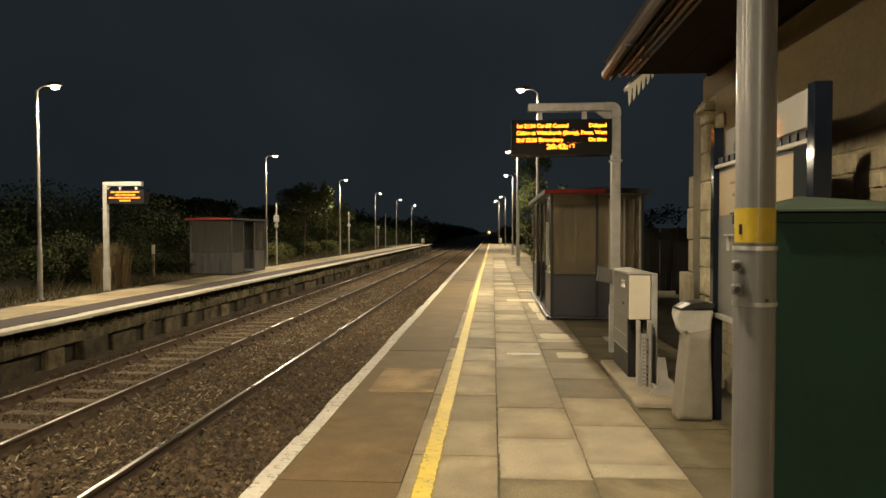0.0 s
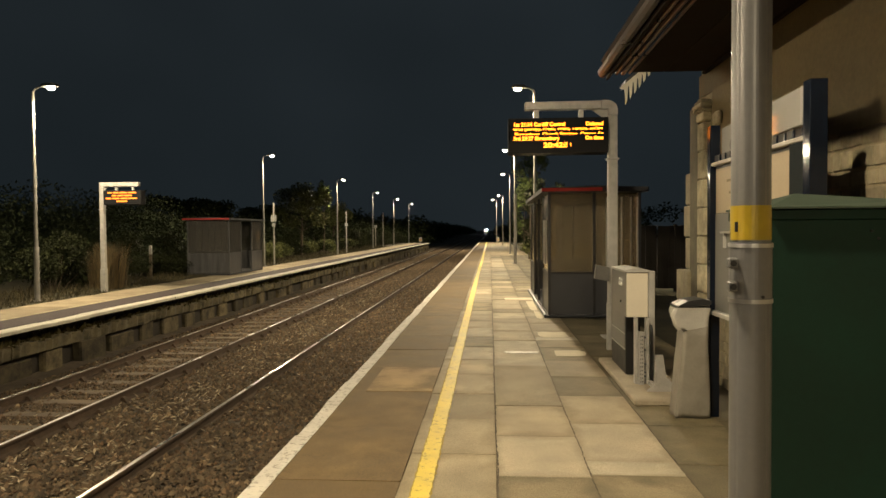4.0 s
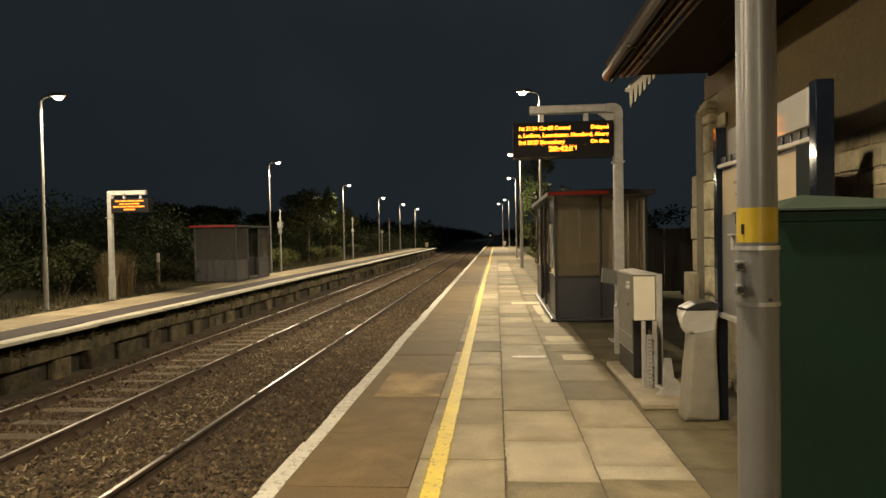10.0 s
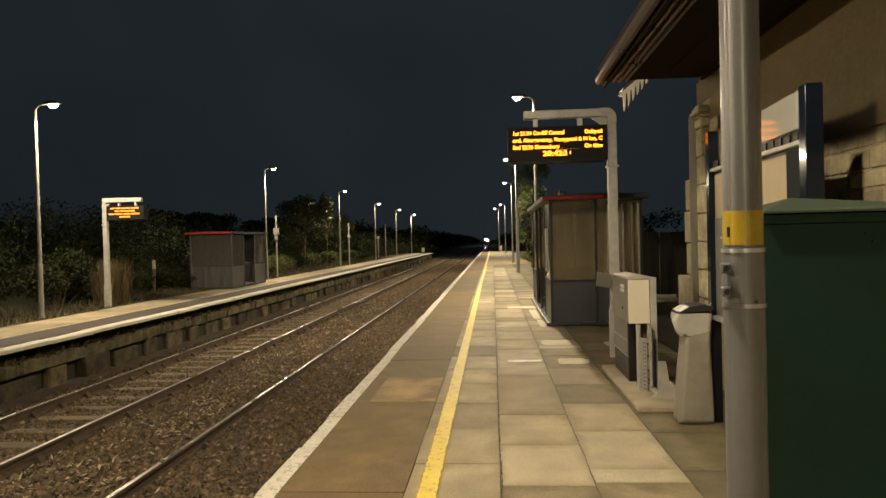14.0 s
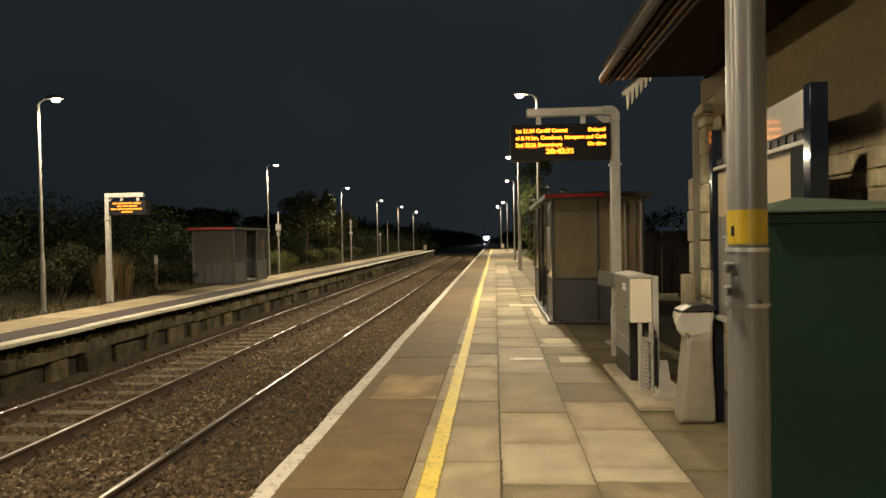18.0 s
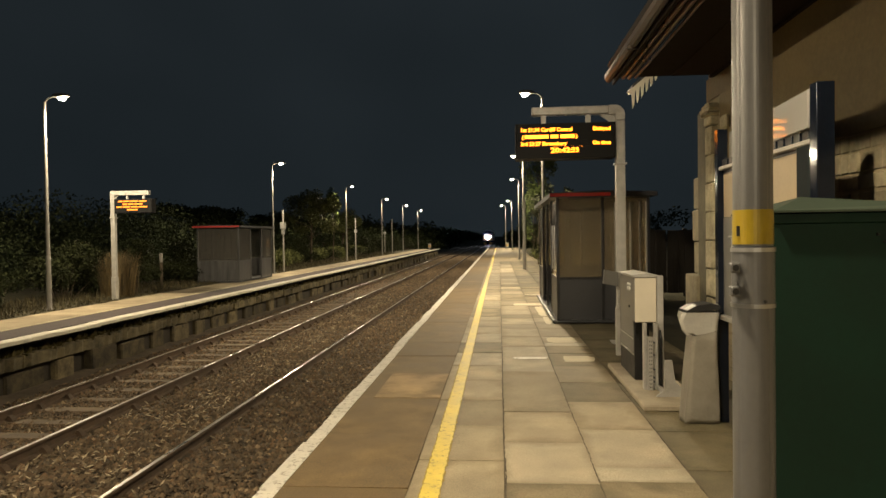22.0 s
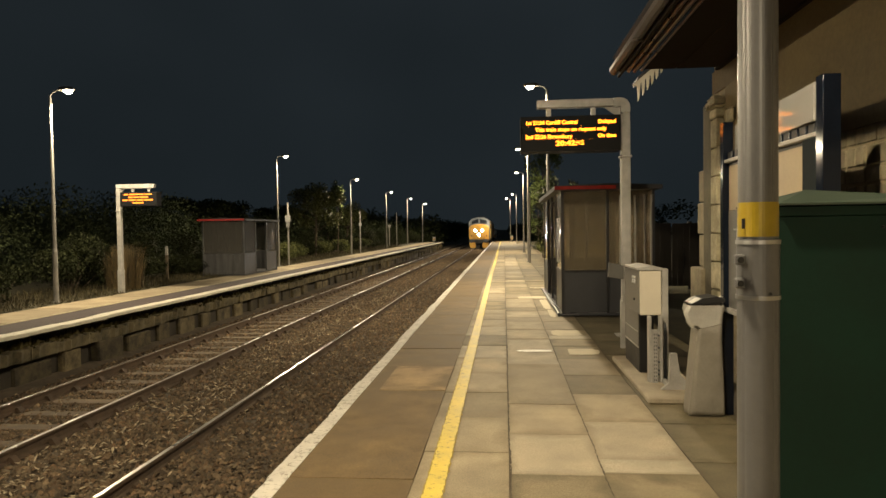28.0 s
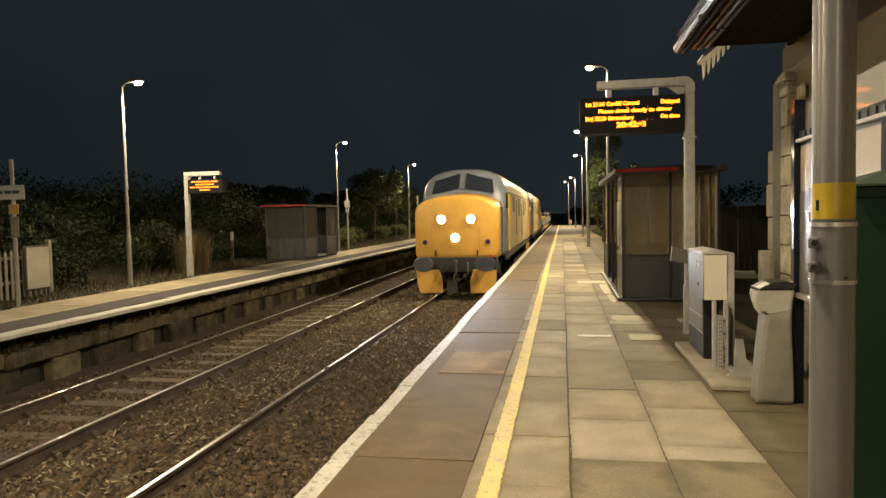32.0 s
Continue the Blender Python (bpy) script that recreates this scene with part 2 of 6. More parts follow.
def uneven(mat, low, high):
    """Each object of this material is a little darker or lighter than the next."""
    n, l = mat.node_tree.nodes, mat.node_tree.links
    b = n["Principled BSDF"]
    src = b.inputs["Base Color"].links[0].from_socket
    info, span, mul = n.new("ShaderNodeObjectInfo"), n.new("ShaderNodeMapRange"), n.new("ShaderNodeVectorMath")
    span.inputs["To Min"].default_value, span.inputs["To Max"].default_value = low, high
    mul.operation = "SCALE"
    l.new(info.outputs["Random"], span.inputs["Value"])
    l.new(src, mul.inputs[0])
    l.new(span.outputs["Result"], mul.inputs["Scale"])
    l.new(mul.outputs["Vector"], b.inputs["Base Color"])


uneven(PIER, 0.35, 1.45)
uneven(CONCRETE, 0.7, 1.2)
# shade under the platform edges put into a near-black concrete colour
CONC_DARK = material("shaded_recess_concrete", (0.035, 0.029, 0.022), 0.9, vary=0.5, scale=2.5, fine=40, bump=0.4)
# infill much darker than the piers on either side
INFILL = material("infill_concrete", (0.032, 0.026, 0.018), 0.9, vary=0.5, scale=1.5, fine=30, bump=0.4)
PLINTH = material("pale_plinth_concrete", (0.36, 0.31, 0.23), 0.85, vary=0.2, scale=5, bump=0.2)
LITTER = material("dry_leaf_litter", (0.36, 0.295, 0.20), 0.8, vary=0.3, scale=9, fine=60, bump=0.2, random_tint=0.45, island=True)
EARTH = material("ballast_bed", (0.080, 0.060, 0.040), 0.95, vary=0.5, scale=4, fine=25, bump=1.0)
STONES = material("ballast_stone", (0.132, 0.101, 0.068), 0.88, vary=0.3, scale=7, fine=60, bump=0.3, random_tint=0.5, island=True)


def stony(mat):
    """Gives each loose stone one of several stone colours."""
    n, l = mat.node_tree.nodes, mat.node_tree.links
    b = n["Principled BSDF"]
    src = b.inputs["Base Color"].links[0].from_socket
    geo = n.new("ShaderNodeNewGeometry")
    ramp = n.new("ShaderNodeValToRGB")
    ramp.color_ramp.interpolation = "CONSTANT"
    tones = ((0.0, (0.85, 0.80, 0.74)), (0.25, (1.05, 0.95, 0.84)), (0.45, (1.0, 0.98, 0.92)), (0.68, (1.1, 0.92, 0.78)), (0.86, (1.75, 1.66, 1.5)), (0.93, (0.6, 0.56, 0.52)))
    for k, (p, c) in enumerate(tones):
        e = ramp.color_ramp.elements[k] if k < 2 else ramp.color_ramp.elements.new(p)
        e.position, e.color = p, (*c, 1)
    scr = n.new("ShaderNodeMath")
    scr.operation = "MULTIPLY_ADD"
    scr.inputs[1].default_value, scr.inputs[2].default_value = 37.13, 0.0
    frac = n.new("ShaderNodeMath")
    frac.operation = "FRACT"
    l.new(geo.outputs["Random Per Island"], scr.inputs[0])
    l.new(scr.outputs[0], frac.inputs[0])
    l.new(frac.outputs[0], ramp.inputs["Fac"])
    mul = n.new("ShaderNodeVectorMath")
    mul.operation = "MULTIPLY"
    l.new(src, mul.inputs[0])
    l.new(ramp.outputs["Color"], mul.inputs[1])
    l.new(mul.outputs["Vector"], b.inputs["Base Color"])


stony(STONES)
GROUND = material("dark_grass_ground", (0.048, 0.042, 0.021), 0.95, vary=0.5, scale=2, fine=20, bump=0.8)
SLEEPER = material("weathered_sleeper", (0.118, 0.087, 0.056), 0.88, vary=0.4, scale=3, fine=50, bump=0.5, random_tint=0.2)
RAIL_RUST = material("rusty_rail", (0.088, 0.058, 0.037), 0.85, vary=0.4, scale=6, fine=50, bump=0.4)
RAIL_TOP = material("polished_rail_head", (0.50, 0.475, 0.435), 0.29, metal=0.8, vary=0.10, scale=0.8, fine=12, bump=0.0)
GALV = material("galvanised_steel", (0.46, 0.45, 0.43), 0.45, metal=0.35, vary=0.18, scale=9, fine=70, bump=0.08)
GALV_DULL = material("dull_grey_column", (0.30, 0.285, 0.265), 0.45, metal=0.2, vary=0.15, scale=5, fine=60, bump=0.06)
LAMP_GREY = material("weathered_lamp_column", (0.25, 0.242, 0.23), 0.6, vary=0.2, scale=5, fine=60, bump=0.06, spec=0.25)
COLUMN = material("grey_column_paint", (0.150, 0.150, 0.154), 0.40, metal=0.25, vary=0.12, scale=4, fine=60, bump=0.05)
SCREEN = material("matt_black_screen", (0.008, 0.008, 0.009), 0.6, vary=0.2, bump=0.02, spec=0.2)
BLACK = material("black_casing", (0.012, 0.012, 0.013), 0.45, vary=0.2, bump=0.05)
DARK_GREY = material("dark_grey_panel", (0.045, 0.047, 0.055), 0.45, vary=0.15, scale=2, bump=0.05)
FRAME_DARK = material("dark_frame_paint", (0.025, 0.025, 0.028), 0.35, vary=0.2, bump=0.05)
RED = material("red_fascia", (0.45, 0.03, 0.025), 0.45, vary=0.15, bump=0.05)
CREAM = material("cream_enclosure", (0.62, 0.57, 0.47), 0.5, vary=0.06, scale=4, bump=0.05)
GREY_SIDE = material("dull_grey_side", (0.15, 0.147, 0.138), 0.4, vary=0.2, scale=4, bump=0.05)
GREY_BOX = material("grey_enclosure", (0.27, 0.27, 0.26), 0.5, vary=0.1, scale=4, bump=0.05)
NAVY = material("navy_post_paint", (0.006, 0.009, 0.017), 0.07, spec=0.3, vary=0.2, bump=0.0)
DARK_TEAL = material("dark_teal_panel", (0.008, 0.014, 0.017), 0.65, vary=0.25, scale=3, bump=0.05, spec=0.2)
SIGN_GLOSS = material("glossy_white_panel", (0.36, 0.35, 0.335), 0.05, vary=0.04, scale=2, bump=0, spec=1.0)
for _l in list(SIGN_GLOSS.node_tree.links):
    if _l.to_socket.name == "Roughness":
        SIGN_GLOSS.node_tree.links.remove(_l)
SIGN_GLOSS.node_tree.nodes["Principled BSDF"].inputs["Roughness"].default_value = 0.04
SIGN_WHITE = material("white_sign_face", (0.50, 0.49, 0.47), 0.05, vary=0.05, scale=2, bump=0.02)
POSTER = material("faded_poster", (0.37, 0.30, 0.20), 0.4, vary=0.12, scale=3, bump=0.02)
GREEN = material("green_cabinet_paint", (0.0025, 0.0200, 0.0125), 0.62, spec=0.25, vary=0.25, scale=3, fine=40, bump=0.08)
# paler than the body; the lid's skirt keeps the body colour
GREEN_LID = material("paler_green_lid", (0.031, 0.047, 0.033), 0.6, vary=0.2, scale=3, bump=0.08)
BAG = material("clear_sack_plastic", (0.25, 0.232, 0.20), 0.35, vary=0.12, scale=9, fine=45, bump=0.5)
BAG_RIM = material("sack_rim_plastic", (0.43, 0.42, 0.39), 0.2, vary=0.12, scale=9, fine=60, bump=0.5)
STONE = material("building_stone", (0.24, 0.207, 0.138), 0.9, vary=0.3, scale=6, fine=30, bump=0.9, random_tint=0.18)
STONE_PALE = material("pale_dressed_stone", (0.40, 0.36, 0.25), 0.9, vary=0.32, scale=9, fine=45, bump=1.6, random_tint=0.12)
# olive stone, with the shade on the return put into its colour
SHADED_STONE = material("shaded_plain_stone", (0.105, 0.094, 0.062), 0.92, vary=0.35, scale=4, fine=35, bump=0.6)
MORTAR = material("wall_mortar", (0.25, 0.21, 0.135), 0.95, vary=0.2, bump=0.4)
SOFFIT = material("dark_soffit_board", (0.014, 0.009, 0.006), 0.75, spec=0.12, vary=0.3, scale=3, fine=40, bump=0.3, random_tint=0.25)
SLATE = material("roof_slate", (0.03, 0.03, 0.033), 0.6, vary=0.3, bump=0.3, random_tint=0.2)
BARGE = material("cream_bargeboard", (0.66, 0.62, 0.53), 0.6, vary=0.12, bump=0.1)
# paler and greyer than the nose yellow
BODY_YELLOW = material("pale_side_yellow", (0.52, 0.41, 0.21), 0.5, vary=0.2, scale=1.5, fine=20, bump=0.08)
TRAIN_YELLOW = material("train_yellow_paint", (0.68, 0.385, 0.075), 0.42, vary=0.1, scale=2.5, fine=30, bump=0.05)
TRAIN_GREY = material("train_underframe_grime", (0.035, 0.034, 0.036), 0.7, vary=0.4, scale=5, bump=0.2)
TRAIN_BLUE = material("train_slate_strip", (0.045, 0.068, 0.14), 0.45, vary=0.15, bump=0.05)
GRILLE = material("dusty_grille", (0.17, 0.135, 0.075), 0.7, vary=0.3, scale=8, bump=0.2)
SEAM = material("grimy_panel_seam", (0.46, 0.28, 0.07), 0.6, vary=0.3, bump=0.1)
TRAIN_ROOF = material("train_roof_grey", (0.13, 0.13, 0.125), 0.6, vary=0.3, bump=0.1)
CHROME = material("chromed_lock", (0.8, 0.8, 0.78), 0.3, metal=0.4, vary=0.05, bump=0)
STEEL = material("bright_steel", (0.5, 0.5, 0.5), 0.35, metal=0.9, vary=0.2, bump=0.05)
TAIL = material("unlit_tail_lens", (0.055, 0.03, 0.115), 0.15, vary=0.1, bump=0)
BARK = material("tree_bark", (0.08, 0.062, 0.042), 0.95, vary=0.4, scale=9, fine=40, bump=0.8)
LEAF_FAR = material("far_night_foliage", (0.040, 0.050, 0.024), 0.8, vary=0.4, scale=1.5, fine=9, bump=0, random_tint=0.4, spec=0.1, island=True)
WEED = material("withered_ledge_weed", (0.055, 0.046, 0.020), 0.9, vary=0.4, scale=5, bump=0, random_tint=0.5, spec=0.1, island=True)
WORN_LINE = painted("worn_pale_line", (0.46, 0.40, 0.24), (0.30, 0.245, 0.16), 0.50, scale=9, soft=0.1)
GRASS = material("dry_verge_grass", (0.058, 0.048, 0.020), 0.8, vary=0.4, scale=3, fine=20, bump=0, random_tint=0.5, island=True)
# lamplight and dark put into the leaf colours: LEAF unlit, LEAF_PALE and LEAF_LIT lit
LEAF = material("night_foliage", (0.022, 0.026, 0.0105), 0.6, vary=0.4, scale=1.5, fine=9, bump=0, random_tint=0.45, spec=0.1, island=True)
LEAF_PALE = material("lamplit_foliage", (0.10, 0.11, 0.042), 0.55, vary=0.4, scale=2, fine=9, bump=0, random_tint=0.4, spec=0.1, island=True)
LEAF_LIT = material("lamplit_green_leaves", (0.085, 0.110, 0.038), 0.55, vary=0.35, scale=2, fine=9, bump=0, random_tint=0.4, spec=0.1, island=True)
STRAW = material("dry_reed", (0.085, 0.060, 0.023), 0.8, vary=0.35, scale=5, bump=0, random_tint=0.4, island=True)
PICKET = material("weathered_picket_paint", (0.19, 0.172, 0.132), 0.75, vary=0.3, scale=6, bump=0.2, random_tint=0.15)
HAZE_PANEL = material("hazy_scratched_panel", (0.072, 0.072, 0.075), 0.4, vary=0.45, scale=1.6, fine=12, bump=0.1, random_tint=0.12)
for _n in HAZE_PANEL.node_tree.nodes:
    if _n.type == "TEX_NOISE":
        _m = HAZE_PANEL.node_tree.nodes.new("ShaderNodeVectorMath")
        _m.operation = "MULTIPLY"
        _m.inputs[1].default_value = (5.0, 5.0, 0.5)
        _src = _n.inputs["Vector"].links[0].from_socket
        HAZE_PANEL.node_tree.links.new(_src, _m.inputs[0])
        HAZE_PANEL.node_tree.links.new(_m.outputs["Vector"], _n.inputs["Vector"])
DARK_GLASS = glass("streaked_smoky_glazing", (0.50, 0.43, 0.31), 0.14, 0.9)
DARK_GLASS.node_tree.nodes["Principled BSDF"].inputs["IOR"].default_value = 1.4
# vertical streaks where the panes are less clear
_n, _l = DARK_GLASS.node_tree.nodes, DARK_GLASS.node_tree.links
_geo, _mul, _tex, _rmp = _n.new("ShaderNodeNewGeometry"), _n.new("ShaderNodeVectorMath"), _n.new("ShaderNodeTexNoise"), _n.new("ShaderNodeMapRange")
_mul.operation = "MULTIPLY"
_mul.inputs[1].default_value = (2.2, 2.2, 0.4)
_tex.inputs["Scale"].default_value, _tex.inputs["Detail"].default_value = 1.3, 5.0
_rmp.inputs["From Min"].default_value, _rmp.inputs["From Max"].default_value = 0.3, 0.7
_rmp.inputs["To Min"].default_value, _rmp.inputs["To Max"].default_value = 0.95, 0.80
_l.new(_geo.outputs["Position"], _mul.inputs[0])
_l.new(_mul.outputs["Vector"], _tex.inputs["Vector"])
_l.new(_tex.outputs["Fac"], _rmp.inputs["Value"])
_l.new(_rmp.outputs["Result"], _n["Principled BSDF"].inputs["Transmission Weight"])
FAR_GLASS = glass("grimy_grey_glazing", (0.22, 0.212, 0.195), 0.22, 0.82)
CAB_GLASS = material("dark_cab_glass", (0.02, 0.025, 0.035), 0.08, vary=0.1, bump=0)
LENS_GLOW = glow("lamp_lens_glow", (1.0, 0.86, 0.58), 70.0)
AMBER = glow("amber_led", (1.0, 0.25, 0.012), 6.0)
AMBER_FAR = glow("amber_red_led", (1.0, 0.25, 0.012), 3.0)
HEAD_GLOW = glow("headlight_glow", (0.90, 0.94, 1.0), 3000.0)
BUFFER = material("worn_buffer_steel", (0.07, 0.078, 0.095), 0.5, metal=0.3, vary=0.3, bump=0.1)


# ---- mesh helpers ----
def mesh_of(bm, name, mats, smooth=False):
    me = bpy.data.meshes.new(name)
    bm.to_mesh(me)
    bm.free()
    for m in mats if isinstance(mats, (list, tuple)) else [mats]:
        me.materials.append(m)
    if smooth:
        for p in me.polygons:
            p.use_smooth = True
    return me


def part(name, bm, mat, parent=None, label="", smooth=False):
    ob = new(name, mesh_of(bm, name, mat, smooth))
    ob.parent = parent
    if label:
        tagged(ob, label)
    return ob


def empty(name, x=0, y=0, z=0, rz=0):
    ob = new(name)
    ob.matrix_world = pose(x, y, z, 0, 0, rz)
    ob.empty_display_size = 0.2
    return ob


def box(x0, x1, y0, y1, z0, z1, bevel=0.0, bm=None, seg=1):
    bm = bm or bmesh.new()
    r = bmesh.ops.create_cube(bm, size=1.0, matrix=Matrix.Translation(((x0 + x1) / 2, (y0 + y1) / 2, (z0 + z1) / 2)) @ Matrix.Diagonal((x1 - x0, y1 - y0, z1 - z0, 1)))
    if bevel:
        es = list({e for v in r["verts"] for e in v.link_edges})
        bmesh.ops.bevel(bm, geom=es, offset=bevel, segments=seg, affect="EDGES", clamp_overlap=True)
    return bm


def tube(p0, p1, r0, r1=None, seg=16, bm=None, caps=True):
    bm = bm or bmesh.new()
    p0, p1 = Vector(p0), Vector(p1)
    d = p1 - p0
    m = Matrix.Translation((p0 + p1) / 2) @ d.to_track_quat("Z", "Y").to_matrix().to_4x4()
    bmesh.ops.create_cone(bm, cap_ends=caps, segments=seg, radius1=r0, radius2=r0 if r1 is None else r1, depth=d.length, matrix=m)
    return bm


def sweep(points, r, seg=10, bm=None):
    """A bent pipe through the points."""
    bm = bm or bmesh.new()
    for a, b in zip(points[:-1], points[1:]):
        tube(a, b, r, r, seg, bm)
    for p in points[1:-1]:
        bmesh.ops.create_uvsphere(bm, u_segments=seg, v_segments=6, radius=r, matrix=Matrix.Translation(p))
    return bm


def prism(outline, y0, y1, bm=None, axis="y"):
    """An outline in x and z drawn out along y (or in y and z along x)."""
    bm = bm or bmesh.new()
    put = (lambda a, b, t: (a, t, b)) if axis == "y" else (lambda a, b, t: (t, a, b))
    lo = [bm.verts.new(put(a, b, y0)) for a, b in outline]
    hi = [bm.verts.new(put(a, b, y1)) for a, b in outline]
    n = len(outline)
    bm.faces.new(lo)
    bm.faces.new(hi[::-1])
    for i in range(n):
        bm.faces.new((lo[i], hi[i], hi[(i + 1) % n], lo[(i + 1) % n]))
    bmesh.ops.recalc_face_normals(bm, faces=bm.faces)
    return bm


def loft(rings, bm=None, cap=True):
    bm = bm or bmesh.new()
    vs = [[bm.verts.new(p) for p in ring] for ring in rings]
    n = len(vs[0])
    for a, b in zip(vs[:-1], vs[1:]):
        for i in range(n):
            bm.faces.new((a[i], a[(i + 1) % n], b[(i + 1) % n], b[i]))
    if cap:
        bm.faces.new(vs[0][::-1])
        bm.faces.new(vs[-1])
    bmesh.ops.recalc_face_normals(bm, faces=bm.faces)
    return bm


def raw(name, verts, faces, mat, parent=None, smooth=False):
    me = bpy.data.meshes.new(name)
    me.from_pydata([tuple(v) for v in verts], [], [tuple(f) for f in faces])
    me.materials.append(mat)
    if smooth:
        for p in me.polygons:
            p.use_smooth = True
    ob = new(name, me)
    ob.parent = parent
    return ob


def setting(ob, label, category=""):
    return tagged(ob, label, category or "structure", kind="structure")

# ---- ground, track bed, platforms ----
RAIL_Z = -0.813
EDGE, FAR_EDGE = -1.49, -7.73
NEAR_END, FAR_END = 90.0, 88.0
rng = np.random.default_rng(7)


def build_ground():
    xs = [-1500, -60, -11.3, -9.2, -8.9, -1.0, -0.7, 2.2, 60, 1500]
    zs = [-0.4, -0.3, -0.07, -0.10, -1.35, -1.35, -0.14, -0.07, -0.3, -0.4]
    ys = [-1500, -40, 30, 88, 95, 300, 3000]
    verts = [(x, y, min(z, -1.02) if y > 90 and -12 < x < 3 else z) for y in ys for x, z in zip(xs, zs)]
    n = len(xs)
    faces = [(j * n + i, j * n + i + 1, (j + 1) * n + i + 1, (j + 1) * n + i) for j in range(len(ys) - 1) for i in range(n - 1)]
    setting(raw("ground", verts, faces, GROUND), "dark grassy ground around the station at night", "ground")


def build_ballast():
    xs = np.array([-8.9, -8.2, -7.7, -7.25, -6.28, -5.3, -4.6, -3.9, -2.94, -2.0, -1.55, -1.0])
    zs = np.array([-1.0, -0.88, -0.92, -0.975, -1.008, -0.978, -0.958, -0.948, -0.945, -0.955, -0.97, -0.98])
    ys = np.concatenate([np.arange(-8, 40, 0.5), np.arange(40, 100, 4), [140, 300, 700, 1500]])
    X = np.linspace(xs[0], xs[-1], 70)
    Z = np.interp(X, xs, zs)
    verts = [(x, y, z + (noise.noise((x * 3, y * 3, 0)) * 0.02 + noise.noise((x * 0.9, y * 0.7, 5)) * 0.015)) for y in ys for x, z in zip(X, Z)]
    n = len(X)
    faces = [(j * n + i, j * n + i + 1, (j + 1) * n + i + 1, (j + 1) * n + i) for j in range(len(ys) - 1) for i in range(n - 1)]
    setting(raw("ballast_bed", verts, faces, EARTH, smooth=True), "brown stone ballast bed under two railway tracks", "ballast")
    # loose stones, thick near the camera and thinner away from it
    base = np.array([(1, 0, 0), (-1, 0, 0), (0, 1, 0), (0, -1, 0), (0, 0, 1), (0, 0, -1)], float)
    tri = np.array([(0, 2, 4), (2, 1, 4), (1, 3, 4), (3, 0, 4), (2, 0, 5), (1, 2, 5), (3, 1, 5), (0, 3, 5)])
    N = 190000
    y = 3.5 + 82 * rng.random(N) ** 2.3
    y[165000:] = -5.0 + 8.5 * rng.random(N - 165000)
    x = -7.6 + 6.3 * rng.random(N)
    keep = ~((x > -7.35) & (x < -5.3) & (((y - 0.2) % 0.68) < 0.24) & (rng.random(N) < 0.85))
    for rx in (-7.03, -5.525, -3.69, -2.186):
        keep &= np.abs(x - rx) > 0.09
    x, y = x[keep], y[keep]
    n = len(x)
    s = (0.010 + 0.038 * rng.random(n) ** 2.3) * (1 + 0.012 * np.maximum(0, y - 25))
    z = np.interp(x, xs, zs) + 0.012 + 0.012 * rng.random(n)
    J = base[None] * (s[:, None, None] * (0.6 + 0.7 * rng.random((n, 6, 3))))
    turn = rng.random(n) * math.tau
    c, d = np.cos(turn)[:, None], np.sin(turn)[:, None]
    V = np.stack([J[:, :, 0] * c - J[:, :, 1] * d + x[:, None], J[:, :, 0] * d + J[:, :, 1] * c + y[:, None], J[:, :, 2] * 0.8 + rng.normal(0, 0.006, (n, 6)) + z[:, None]], 2).reshape(-1, 3)
    F = (tri[None] + 6 * np.arange(n)[:, None, None]).reshape(-1, 3)
    ob = raw("ballast_stones", V.tolist(), F.tolist(), STONES)
    tagged(ob, "loose broken brown ballast stones between the rails", "ballast", kind="stuff")
    # dry leaves, twigs and pale chips blown between the tracks
    rg = np.random.default_rng(77)
    n = 5200
    y = 3.4 + 26 * rg.random(n) ** 1.9
    x = -4.5 + rg.normal(0, 0.62, n)
    far = rg.random(n) < 0.3
    x[far] = -1.75 + rg.normal(0, 0.18, far.sum())
    clump = np.array([noise.noise((a * 1.7, b * 1.1, 3.0)) for a, b in zip(x, y)])
    keep = (clump > -0.05) & (np.abs(x + 5.525) > 0.09) & (np.abs(x + 3.69) > 0.09) & (np.abs(x + 2.186) > 0.09) & (x < -1.4) & (x > -7.2)
    x, y = x[keep], y[keep]
    n = len(x)
    s = 0.011 + 0.020 * rg.random(n)
    z = np.interp(x, xs, zs) + 0.048
    J = base[None] * (s[:, None, None] * (0.6 + 0.7 * rg.random((n, 6, 3)))) * np.array([1.7, 0.6, 0.35])
    turn = rg.random(n) * math.tau
    c, d = np.cos(turn)[:, None], np.sin(turn)[:, None]
    V = np.stack([J[:, :, 0] * c - J[:, :, 1] * d + x[:, None], J[:, :, 0] * d + J[:, :, 1] * c + y[:, None], J[:, :, 2] + J[:, :, 0] * rg.normal(0, 0.4, n)[:, None] + z[:, None]], 2).reshape(-1, 3)
    F = (tri[None] + 6 * np.arange(n)[:, None, None]).reshape(-1, 3)
    tagged(raw("leaf_litter", V.tolist(), F.tolist(), LITTER), "dry leaves and pale chips scattered on the ballast", "leaf litter", kind="stuff")


def rail_outline(x, z):
    h = [(0.07, -0.159), (0.07, -0.147), (0.012, -0.125), (0.010, -0.045), (0.035, -0.033), (0.035, -0.006), (0.028, 0.0)]
    return [(x + a, z + b) for a, b in h] + [(x - a, z + b) for a, b in h[::-1]]


